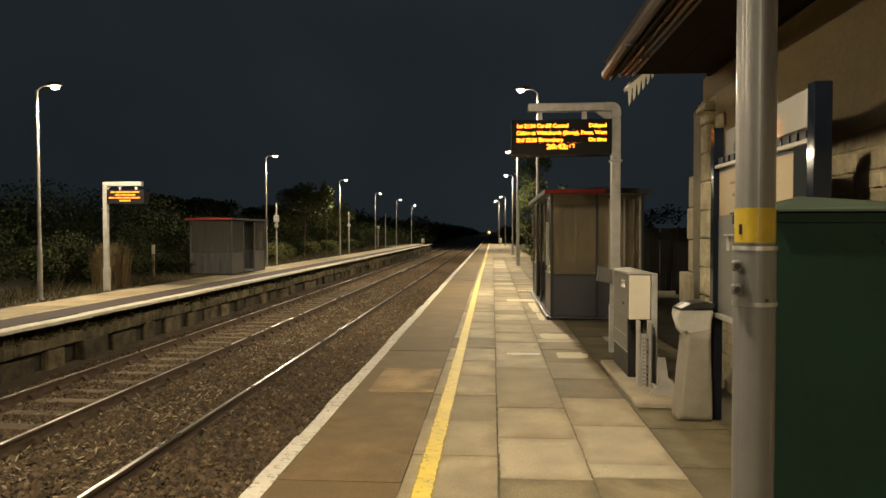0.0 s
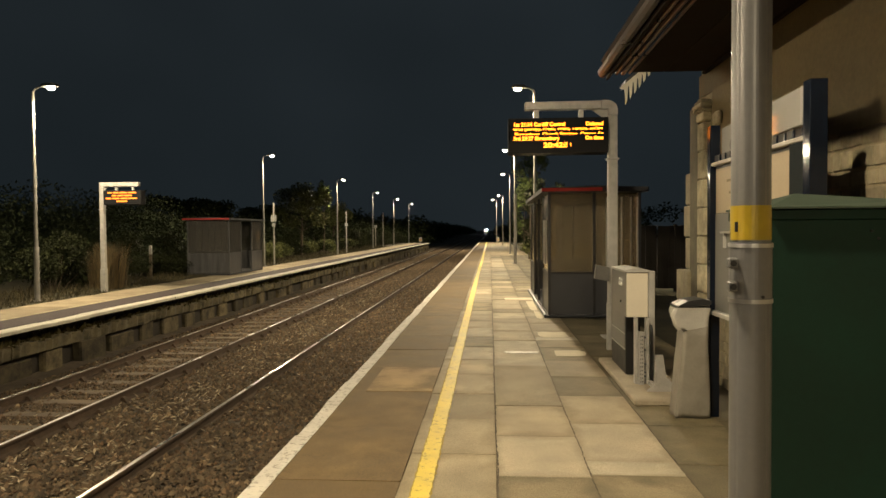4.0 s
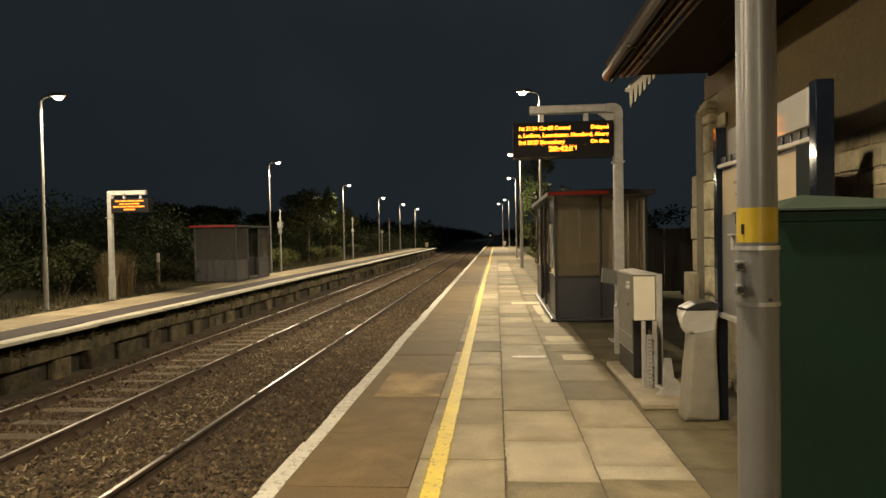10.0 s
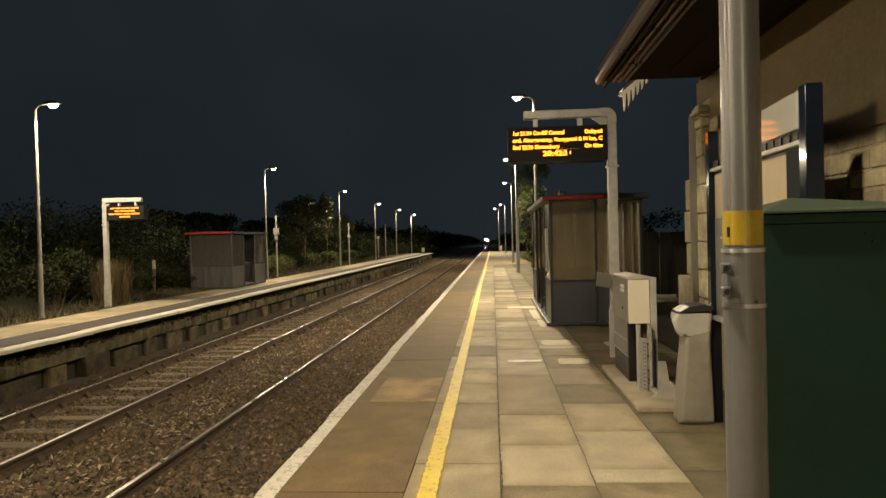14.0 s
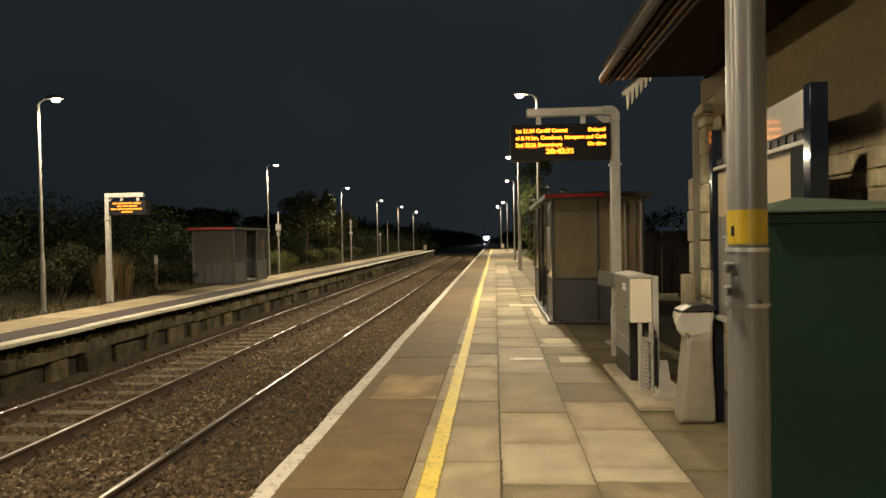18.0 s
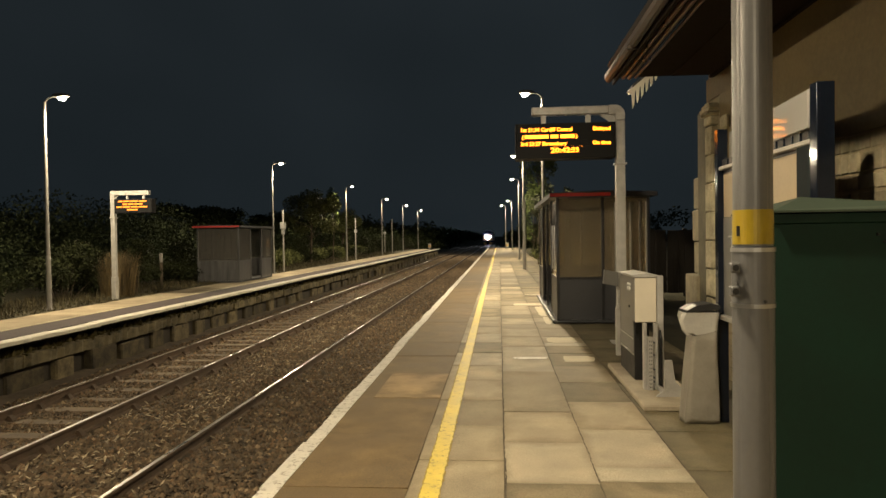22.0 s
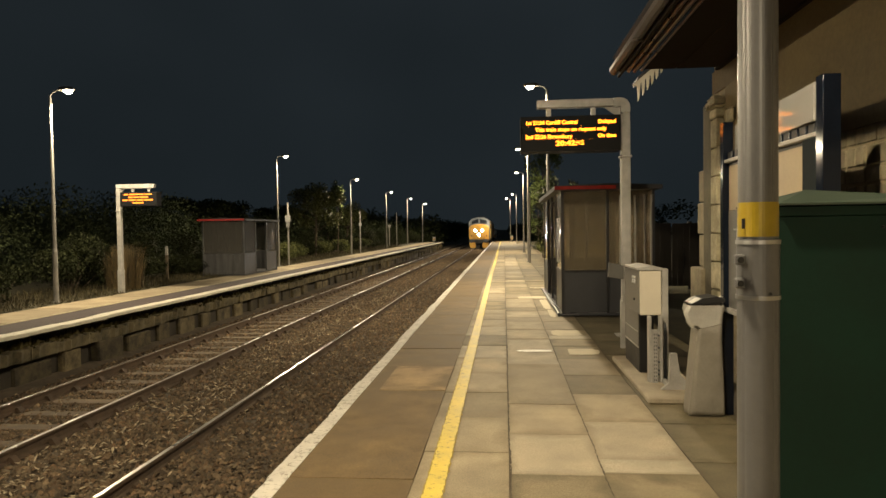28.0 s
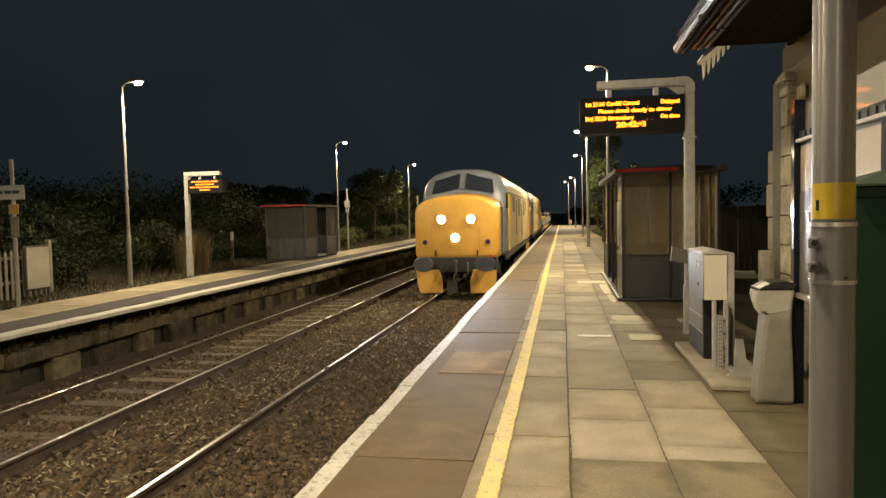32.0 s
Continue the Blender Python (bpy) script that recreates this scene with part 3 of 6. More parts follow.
def build_track(xc, name, label, sunk):
    t = empty(name, xc, 0, RAIL_Z)
    tagged(t, label, "railway track", group="pair of tracks")
    for s in (-1, 1):
        bm = prism(rail_outline(s * 0.7525, 0), -9, 1200)
        r = part("rail", bm, RAIL_RUST, t)
        head = [(-0.0295, -0.003), (-0.026, -0.0004), (-0.019, 0.002), (0.019, 0.002), (0.026, -0.0004), (0.0295, -0.003)]
        part("rail_head", prism([(s * 0.7525 + a, b) for a, b in head], -9, 1200), RAIL_TOP, r, "bright worn steel running surface")
    bm = bmesh.new()
    box(-1.27, 1.27, -0.125, 0.125, -0.30, -0.165, 0.012, bm)
    me = mesh_of(bm, "sleeper", SLEEPER)
    # cast chairs: a base plate with a jaw on either side of the rail
    bm = box(-0.16, 0.16, -0.09, 0.09, -0.1645, -0.1605, 0.002)
    for o in (-1, 1):
        jaw = [(o * 0.074, -0.161), (o * 0.130, -0.161), (o * 0.118, -0.140), (o * 0.075, -0.085), (o * 0.045, -0.08), (o * 0.022, -0.115)]
        prism(jaw if o > 0 else jaw[::-1], -0.045, 0.045, bm=bm)
    chair = mesh_of(bm, "rail_chair", RAIL_RUST)
    for i in range(150):
        yy = 0.32 + 0.68 * (i - 12)
        ob = new("sleeper", me)
        ob.parent = t
        ob.matrix_local = pose(rng.normal(0, 0.01), yy + rng.normal(0, 0.012), -sunk + rng.normal(0, 0.004), 0, 0, rng.normal(0, 0.25))
        if 12 < i < 85:
            for s in (-1, 1):
                ch = new("rail_chair", chair)
                ch.parent = ob
                ch.matrix_local = pose(s * 0.7525, 0, 0)
    return t


def slab_mesh(w, d, h, mat, bevel=0.006):
    bm = box(-w / 2, w / 2, -d / 2, d / 2, -h, 0, bevel)
    return mesh_of(bm, "flagstone", mat)


def chipped(x0, x1, d, h, seed, steps=9, rough=0.008, lump=0.3):
    """A long block with a worn, uneven front edge."""
    rings = []
    for i in range(steps + 1):
        y = -d / 2 + d * i / steps
        a, b = rough * noise.noise((seed * 7.1, i * 0.9, 1)), rough * noise.noise((seed * 3.7, i * 1.3, 4))
        rings.append([(x0 + 0.012 + a, y, -h), (x0 + a, y, -0.014 + b), (x0 + 0.014 + a, y, b * lump), (x1 + a * 0.4, y, 0.0), (x1, y, -h)])
    return loft(rings)


def build_near_platform():
    # body: wall under the coping and the bed that the flags lie in
    bm = box(EDGE + 0.32, 2.4, -12, NEAR_END, -1.3, -0.014)
    root = part("platform", bm, JOINT)
    setting(root, "near station platform of worn concrete flags with a yellow line", "platform")
    part("platform_wall", box(EDGE + 0.30, EDGE + 0.319, -12, NEAR_END, -1.3, -0.16), CONC_DARK, root)
    # coping stones with the painted edge, then dark slabs
    y, i = -4.0, 0
    lens = [0.92, 0.9, 0.915]
    copm = {d: mesh_of(chipped(-0.075, 0.072, d, 0.13, k), "coping_stone", COPING) for k, d in enumerate(lens)}
    while y < NEAR_END - 1 and i < 110:
        d = lens[i % 3]
        ob = new("coping_stone", copm[d])
        ob.parent = root
        ob.matrix_local = pose(EDGE + 0.072 + rng.normal(0, 0.006), y + d / 2, 0.0 + rng.normal(0, 0.002), 0, 0, rng.normal(0, 0.15))
        y += d + 0.006
        i += 1
    dm = {d: mesh_of(box(-0.400, 0.4045, -d / 2, d / 2, -0.10, 0, 0.0012), "dark_slab", SLAB_DARK) for d in (1.172,)}
    y = -3.982
    pick = random.Random(5)
    while y < NEAR_END - 1:
        d = 1.172
        ob = new("dark_slab", dm[d])
        ob.parent = root
        ob.matrix_local = pose(-0.947, y + d / 2, 0.0005 + rng.normal(0, 0.001), rng.normal(0, 0.08), rng.normal(0, 0.1), 0)
        y += d + 0.004
    # flag columns: middle of the column, first joint, lengths of the first flags
    sizes = (0.194, 0.264, 0.294, 0.849, 0.874, 0.594, 0.894, 1.194, 1.794)
    fm = {}
    for d in sizes:
        fm[(d, 0)] = slab_mesh(0.6, d, 0.05, FLAG, 0.002)
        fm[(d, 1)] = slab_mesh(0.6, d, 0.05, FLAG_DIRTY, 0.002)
        fm[(d, 3)] = slab_mesh(0.6, d, 0.05, FLAG_LIGHT, 0.002)
        fm[(d, 4)] = slab_mesh(0.6, d, 0.05, FLAG_DARK, 0.002)
        fm[(d, 2)] = slab_mesh(0.6, d, 0.05, FLAG_PALE, 0.002)
    rest_v, rest_f = [], []
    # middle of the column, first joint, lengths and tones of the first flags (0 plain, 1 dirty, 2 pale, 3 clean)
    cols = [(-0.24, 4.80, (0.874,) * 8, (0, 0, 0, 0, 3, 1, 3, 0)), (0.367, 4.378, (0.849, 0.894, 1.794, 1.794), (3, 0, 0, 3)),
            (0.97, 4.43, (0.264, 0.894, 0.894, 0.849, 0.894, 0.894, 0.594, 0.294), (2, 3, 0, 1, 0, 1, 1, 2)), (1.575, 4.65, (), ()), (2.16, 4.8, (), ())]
    for k, (cx, off, firsts, tones) in enumerate(cols):
        y, i = off - 8.1, -9
        while y < NEAR_END - 1:
            if i < 0 or y > 60:
                d = 0.894
            elif i < len(firsts):
                d = firsts[i]
            else:
                d = pick.choice((0.894, 0.894, 0.894, 0.594, 1.194))
            # the two columns by the wall take the darkest flags
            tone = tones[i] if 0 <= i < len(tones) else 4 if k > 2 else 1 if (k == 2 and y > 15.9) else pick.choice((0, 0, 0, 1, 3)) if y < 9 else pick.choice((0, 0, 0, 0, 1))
            z = rng.normal(0, 0.0018)
            if y < 42:
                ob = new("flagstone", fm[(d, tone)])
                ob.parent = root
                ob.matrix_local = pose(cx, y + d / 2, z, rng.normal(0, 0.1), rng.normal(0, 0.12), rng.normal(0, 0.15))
            else:
                rest_v += [(cx + e * 0.298, y + d / 2 + f * d / 2, z) for e, f in ((-1, -1), (1, -1), (1, 1), (-1, 1))]
                rest_f.append(tuple(range(len(rest_v) - 4, len(rest_v))))
            y += d + 0.006
            i += 1
    far = raw("distant_flagstones", rest_v, rest_f, FLAG, root)
    tagged(far, kind="stuff")
    # the yellow line, in painted lengths over the flags
    y = -3.0
    def ragged(w, z, seed, rough):
        left, right = [], []
        for s in range(25):
            q = -0.45 + 0.9 * s / 24
            left.append((-w + rough * noise.noise((s * 0.8, seed, 1.3)), q))
            right.append((w + rough * noise.noise((s * 0.8, seed, 7.7)), q))
        ring = left + right[::-1]
        return loft([[(a, b, h) for a, b in ring] for h in (0.0, z)])

    ym = [mesh_of(ragged(0.058, 0.003, k, 0.012), "yellow_line", YELLOW) for k in range(5)]
    yo = [mesh_of(ragged(0.066, 0.0015, k + 20, 0.012), "worn_yellow_edge", YELLOW_OLD) for k in range(5)]
    k = 0
    while y < NEAR_END - 1:
        for nm, me in (("yellow_line", ym[k % 5]), ("worn_yellow_edge", yo[(k * 2) % 5])):
            ob = new(nm, me)
            ob.parent = root
            ob.matrix_local = pose(-0.405 + 0.012 * math.sin(y * 0.21), y, 0.005, 0, 0, 0)
        k += 1
        y += 0.9
    # crumbled grit in the long joints between the flag columns
    jm = [mesh_of(ragged(0.0035, 0.0012, k + 40, 0.009), "joint_grit", JOINT) for k in range(4)]
    for x in (0.0665, 0.6685, 1.2725):
        y = 2.6
        while y < 24:
            ob = new("joint_grit", jm[int(rng.integers(4))])
            ob.parent = root
            ob.matrix_local = pose(x + rng.normal(0, 0.003), y, 0.0022, 0, 0, 180 * int(rng.integers(2)) + rng.normal(0, 0.2))
            y += 0.9
    # pale patches on the flags, crumbled mortar by the shelter and a scrap of paint
    def flag_patch(x0, x1, y0, y1, seed, mat=PATCH):
        rg = random.Random(seed)
        pts = []
        for s in range(24):
            a = math.tau * s / 24
            c, e = math.cos(a), math.sin(a)
            q = 0.88 + 0.2 * rg.random()
            pts.append(((x0 + x1) / 2 + (x1 - x0) / 2 * q * math.copysign(abs(c) ** 0.4, c), (y0 + y1) / 2 + (y1 - y0) / 2 * q * math.copysign(abs(e) ** 0.4, e)))
        part("cement_skim", loft([[(x, y, z) for x, y in pts] for z in (0.0035, 0.0065)]), mat, root, "pale patch on the flags")

    part("pale_slab", box(-1.20, -0.547, 6.61, 7.77, -0.01, 0.0065, 0.001), TAN_SKIM, root, "paler tan worn slab")
    flag_patch(0.20, 0.64, 8.70, 8.85, 1, COPING)
    flag_patch(0.83, 1.22, 8.50, 8.92, 2)
    flag_patch(0.74, 1.17, 10.0, 10.55, 3)
    flag_patch(0.32, 1.0, 15.35, 15.8, 4)
    for a, b, c, d, sd in ((0.85, 0.963, 12.1, 13.2, 31), (0.80, 0.963, 13.35, 15.1, 32)):
        flag_patch(a, b, c, d, sd)
    drain = part("drain_strip", box(0.70, 1.10, 17.88, 18.12, 0.0035, 0.006, 0.001), CONC_DARK, root, "ribbed drain strip")
    for k in range(11):
        part("rib", box(0.705 + k * 0.036, 0.727 + k * 0.036, 17.89, 18.11, 0.0062, 0.016, 0.003), PATCH, drain)
    part("platform_ramp_end", prism([(EDGE, -1.3), (2.4, -1.3), (2.4, -0.01), (EDGE, -0.01)], NEAR_END - 0.6, NEAR_END + 0.05), CONCRETE, root)


def build_far_platform():
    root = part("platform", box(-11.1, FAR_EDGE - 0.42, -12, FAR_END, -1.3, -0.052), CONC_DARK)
    setting(root, "opposite platform with pale edge, dark band and tan paving", "platform")
    cms = [mesh_of(chipped(-0.06, 0.30, 1.2, 0.07, k + 5, 12, 0.025), "coping_stone", COPING_FAR) for k in range(4)]
    y = 6.0
    while y < FAR_END - 1:
        ob = new("coping_stone", cms[int(rng.integers(4))])
        ob.parent = root
        ob.matrix_local = pose(FAR_EDGE - 0.06 + rng.normal(0, 0.006), y, rng.normal(0, 0.004), 0, 0, 180 + rng.normal(0, 0.2))
        y += 1.207
    part("asphalt_band", box(-8.76, FAR_EDGE - 0.26, -12, FAR_END, -0.05, 0.006), ASPHALT, root, "dark asphalt band")
    tm = mesh_of(box(-0.67, 0.67, -0.6, 0.6, -0.05, 0, 0.008), "paving_slab", TAN)
    y = 6.0
    while y < FAR_END - 1:
        ob = new("paving_slab", tm)
        ob.parent = root
        ob.matrix_local = pose(-9.435, y, 0.003 + rng.normal(0, 0.002), rng.normal(0, 0.1), rng.normal(0, 0.1), 0)
        y += 1.205
    # worn pale line beside the asphalt, and weeds and dirt on the ledge under the edge
    pl = [mesh_of(chipped(-0.05, 0.05, 1.2, 0.004, k + 31, 14, 0.03), "worn_line", WORN_LINE) for k in range(3)]
    y = 6.0
    while y < FAR_END - 1:
        ob = new("worn_line", pl[int(rng.integers(3))])
        ob.parent = root
        ob.matrix_local = pose(-8.84 + rng.normal(0, 0.006), y, 0.0085, 0, 0, rng.normal(0, 0.2))
        y += 1.2
    n = 2600
    cy = 6 + 50 * rng.random(n) ** 1.7
    cx = FAR_EDGE - 0.25 - 0.13 * rng.random(n) + 0.12 * (rng.random(n) < 0.12)
    V, F = [], []
    for x, yy in zip(cx, cy):
        w, h, a = 0.02 + 0.05 * rng.random(), 0.03 + 0.13 * rng.random() ** 2, rng.random() * math.tau
        c, d = w * math.cos(a), w * math.sin(a)
        lx, ly = rng.normal(0, 0.03, 2)
        b = len(V)
        V += [(x - c, yy - d, -0.33), (x + c, yy + d, -0.33), (x + 0.6 * c + lx, yy + 0.6 * d + ly, -0.30 + h), (x - 0.5 * c + lx, yy - 0.5 * d + ly, -0.31 + 0.7 * h)]
        F.append((b, b + 1, b + 2, b + 3))
    tagged(raw("ledge_weeds", V, F, WEED, root), kind="stuff")
    part("verge", box(-11.3, -10.11, -12, FAR_END, -0.05, 0.002), GROUND, root, "dark grass verge")
    # trestle wall: ledge beam, recessed panels and piers
    lbs = [mesh_of(chipped(-0.16, 0.16, 2.24, 0.20, k + 11, 24, 0.075, 1.0), "ledge_beam", CONCRETE) for k in range(4)]
    y = 5.0
    while y < FAR_END - 1:
        ob = new("ledge_beam", lbs[int(rng.integers(4))])
        ob.parent = root
        ob.matrix_local = pose(FAR_EDGE - 0.26 + rng.normal(0, 0.012), y, -0.30 + rng.normal(0, 0.015), rng.normal(0, 0.3), rng.normal(0, 2), 180 + rng.normal(0, 0.3))
        y += 2.245
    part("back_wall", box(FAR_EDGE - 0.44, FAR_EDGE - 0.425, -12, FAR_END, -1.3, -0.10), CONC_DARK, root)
    pms = [mesh_of(box(-0.11, 0.11, -w / 2, w / 2, -1.3, -0.50 - d, 0.03), "wall_pier", PIER) for w, d in ((0.55, 0.0), (0.72, 0.03), (0.84, 0.0), (0.95, 0.05), (1.02, 0.02))]
    part("infill_panel", box(FAR_EDGE - 0.34, FAR_EDGE - 0.28, 4, FAR_END, -1.3, -0.505), INFILL, root, "dark infill panels between piers")
    y = 6.3
    while y < FAR_END:
        ob = new("wall_pier", pms[int(rng.integers(5))])
        ob.parent = root
        ob.matrix_local = pose(FAR_EDGE - 0.31 + rng.normal(0, 0.04), y + rng.normal(0, 0.06), rng.normal(0, 0.02) - 0.02, 0, 0, rng.normal(0, 1.6))
        y += 1.12


# ---- station furniture ----
def lamp_post(x, y, z, side, label, seg=18):
    """Column lamp with a short arm; side is the way of the arm along x."""
    t = empty("street_lamp", x, y, 0)
    tagged(t, label, "street lamp", group="platform lamps")
    bm = tube((0, 0, -0.05), (0, 0, 1.2), 0.058, 0.057, seg)
    tube((0, 0, 1.2), (0, 0, 1.28), 0.057, 0.045, seg, bm)
    tube((0, 0, 1.28), (0, 0, z), 0.045, 0.032, seg, bm)
    part("column", bm, LAMP_GREY, t)
    part("base_flange", tube((0, 0, -0.02), (0, 0, 0.03), 0.12, 0.11, seg), LAMP_GREY, t)
    arm = sweep([(0, 0, z - 0.05), (side * 0.03, 0, z + 0.03), (side * 0.10, 0, z + 0.085), (side * 0.24, 0, z + 0.12)], 0.02, 8)
    part("arm", arm, LAMP_GREY, t)
    head = [[(side * a, b * w, z + h) for b, h in ((-0.5, lo), (0.5, lo), (0.40, hi), (-0.40, hi))] for a, w, lo, hi in ((0.20, 0.08, 0.10, 0.145), (0.28, 0.19, 0.095, 0.175), (0.50, 0.21, 0.10, 0.18), (0.60, 0.13, 0.115, 0.155))]
    hd = part("lamp_head", loft(head), LAMP_GREY, t)
    dome = bmesh.new()
    bmesh.ops.create_uvsphere(dome, u_segments=16, v_segments=8, radius=1.0, matrix=Matrix.Translation((side * 0.44, 0, z + 0.082)) @ Matrix.Diagonal((0.095, 0.085, 0.062, 1)))
    part("lens", dome, LENS_GLOW, hd, "glowing warm lens bowl", True).visible_shadow = False
    return t


def text_mesh(name, body, x, y, z, size, mat, parent, align="LEFT", sx=1.0):
    cu = bpy.data.curves.new(name, "FONT")
    cu.body, cu.size, cu.align_x, cu.extrude, cu.resolution_u = body, size, align, 0.001, 2
    cu.offset = 0.003 * size / 0.1
    ob = bpy.data.objects.new(name, cu)
    scene.collection.objects.link(ob)
    dg = bpy.context.evaluated_depsgraph_get()
    me = bpy.data.meshes.new_from_object(ob.evaluated_get(dg))
    bpy.data.objects.remove(ob)
    bpy.data.curves.remove(cu)
    me.materials.clear()
    me.materials.append(mat)
    o = new(name, me)
    o.parent = parent
    o.matrix_local = pose(x, y, z, 90, 0, 0) @ Matrix.Diagonal((sx, 1, 1, 1))
    return o


BOARD = {}
# message stretches: words, left end, length
MESSAGE = (("Calling at Whitchurch (Shrop), Prees, Wem", -1.43, 1.28), ("urch (Shrop), Prees, Wem, Yorton, Shrew", -1.43, 1.28), ("Shrewsbury, Church Stretton, Craven Ar", -1.41, 1.26),
           ("Stretton, Craven Arms, Ludlow, Leomin", -1.43, 1.28), ("s, Ludlow, Leominster, Hereford, Aberg", -1.43, 1.28), ("Leominster, Hereford, Abergavenny, Pon", -1.43, 1.28),
           ("ord, Abergavenny, Pontypool & N Inn, C", -1.43, 1.28), ("ol & N Inn, Cwmbran, Newport and Card", -1.43, 1.28), ("an, Newport and Cardiff Central", -1.43, 0.98),
           (None, -1.41, 0.79), ("This train stops on request only", -1.29, 1.01), ("Please signal clearly to driver", -1.25, 1.0))


def departure_board():
    t = empty("departure_board_stand", 1.80, 10.05, 0)
    tagged(t, "galvanised gantry post carrying a lit amber departure board", "departure board")
    part("post", box(-0.065, 0.065, -0.065, 0.065, 0.0, 3.219, 0.015, seg=2), GALV, t)
    part("base_plate", box(-0.15, 0.15, -0.15, 0.15, 0.0, 0.02, 0.004), GALV, t)
    part("collar", box(-0.085, 0.085, -0.085, 0.085, 2.575, 2.605, 0.006), GALV, t)
    part("corner", prism([(-0.16, 3.432)] + [(-0.075 + 0.14 * math.sin(a * math.pi / 16), 3.292 + 0.14 * math.cos(a * math.pi / 16)) for a in range(9)] + [(0.065, 3.22), (-0.066, 3.22), (-0.066, 3.305), (-0.16, 3.305)], -0.066, 0.066), GALV, t)
    part("arm", box(-1.26, -0.161, -0.06, 0.06, 3.31, 3.43, 0.012), GALV, t)
    part("gusset", prism([(-0.30, 3.309), (-0.066, 3.309), (-0.066, 3.14)], -0.012, 0.012), GALV, t)
    for hx in (-1.09, -0.45):
        part("hanger", box(hx - 0.035, hx + 0.035, -0.03, 0.03, 3.18, 3.309, 0.004), GALV, t)
    # casing: a shell with two long slots in its front
    shell = [(-0.13, 3.034), (-0.13, 3.18), (0.225, 3.18), (0.225, 2.68), (-0.13, 2.68), (-0.13, 2.846), (-0.115, 2.846), (-0.115, 2.695), (0.21, 2.695), (0.21, 3.165), (-0.115, 3.165), (-0.115, 3.034)]
    bd = part("display", prism(shell, -1.485, -0.095, axis="x"), SCREEN, t, "black display casing")
    for x0 in (-1.50, -0.0945):
        part("end_panel", box(x0, x0 + 0.0145, -0.132, 0.227, 2.678, 3.182, 0.003), SCREEN, bd)
    part("slot_bar", box(-1.485, -0.095, -0.13, -0.115, 2.936, 2.944), SCREEN, bd)
    part("slot_filler", box(-0.4745, -0.0951, -0.1305, -0.115, 2.8465, 2.9355), SCREEN, bd)
    fx, yy = -1.43, -0.1325
    text_mesh("text_line", "1st 21:34 Cardiff Central", fx, yy, 3.065, 0.075, AMBER, bd, sx=0.98)
    text_mesh("text_line", "Delayed", -0.15, yy, 3.065, 0.075, AMBER, bd, "RIGHT")
    text_mesh("text_line", "On time", -0.15, yy, 2.865, 0.075, AMBER, bd, "RIGHT")
    text_mesh("clock_text", "20:42:", -1.0, yy, 2.76, 0.098, AMBER, bd, sx=1.28)
    # second line: a twelve-sided roller, one stretch of the message on each side
    rr = 0.16
    ring = [(rr / math.cos(math.pi / 12) * math.sin((k + 0.5) * math.pi / 6), rr / math.cos(math.pi / 12) * math.cos((k + 0.5) * math.pi / 6)) for k in range(12)]
    BOARD["roller"] = roller = part("message_roller", prism(ring, -1.47, -0.11, axis="x"), SCREEN, t, "dark roller that carries the amber message")
    for k, (body, at, span) in enumerate(MESSAGE):
        if body is None:                  # a name in brackets, as bars
            for mark, x in (("(", at), (")", at + span - 0.02)):
                text_mesh("bracket", mark, 0, 0, 0, 0.075, AMBER, roller).matrix_local = pose(0, 0, 0, 30 * k) @ pose(x, -rr - 0.0015, -0.024, 90)
            continue
        o = text_mesh("text_line", body, at, 0, 0, 0.075, AMBER, roller)
        sx = span / max(v.co.x for v in o.data.vertices)
        o.matrix_local = pose(0, 0, 0, 30 * k) @ pose(at, -rr - 0.0015, -0.024, 90) @ Matrix.Diagonal((sx, 1, 1, 1))
    for x0, x1 in ((-1.37, -1.03), (-1.0, -0.89), (-0.86, -0.66)):
        part("text_bar", box(x0, x1, -rr - 0.003, -rr - 0.0005, -0.022, 0.026), AMBER, roller).matrix_local = pose(0, 0, 0, 270)
    # third line: a flap with a train on either side
    BOARD["flap"] = flap = part("message_flap", box(-1.475, -0.475, -0.003, 0.003, -0.043, 0.043), SCREEN, t, "dark flap that carries the third amber line")
    for k, body in enumerate(("2nd 22:26 Shrewsbury", "3rd 23:27 Shrewsbury")):
        o = text_mesh("text_line", body, fx, 0, 0, 0.075, AMBER, flap, sx=0.98)
        o.matrix_local = pose(0, 0, 0, 180 * k) @ pose(fx, -0.0045, -0.026, 90) @ Matrix.Diagonal((0.98, 1, 1, 1))
    # seconds: two figures of seven sliding segments each
    w, h, q = 0.039, 0.064, 0.0105
    shapes = ((0, w, h - q, h), (w - q, w, h / 2 + 0.001, h - q - 0.001), (w - q, w, q + 0.001, h / 2 - 0.001), (0, w, 0, q), (0, q, q + 0.001, h / 2 - 0.001), (0, q, h / 2 + 0.001, h - q - 0.001), (q + 0.001, w - q - 0.001, h / 2 - q / 2, h / 2 + q / 2))
    for digit, x in enumerate((-0.700, -0.645)):
        for k, (x0, x1, z0, z1) in enumerate(shapes):
            BOARD[(digit, k)] = part("clock_segment", box(x + x0, x + x1, -0.002, 0.002, 2.762 + z0, 2.762 + z1), AMBER, t)
    # far one on the opposite platform
    f = empty("departure_board_stand", -10.26, 17.45, 0)
    tagged(f, "pale gantry post with a small amber departure board", "departure board")
    part("post", box(-0.06, 0.06, -0.06, 0.06, 0.0, 2.80, 0.012), GALV, f)
    part("base_sleeve", box(-0.07, 0.07, -0.07, 0.07, 0, 0.62, 0.01), GALV, f)
    part("collar", box(-0.08, 0.08, -0.08, 0.08, 2.19, 2.215, 0.005), GALV, f)
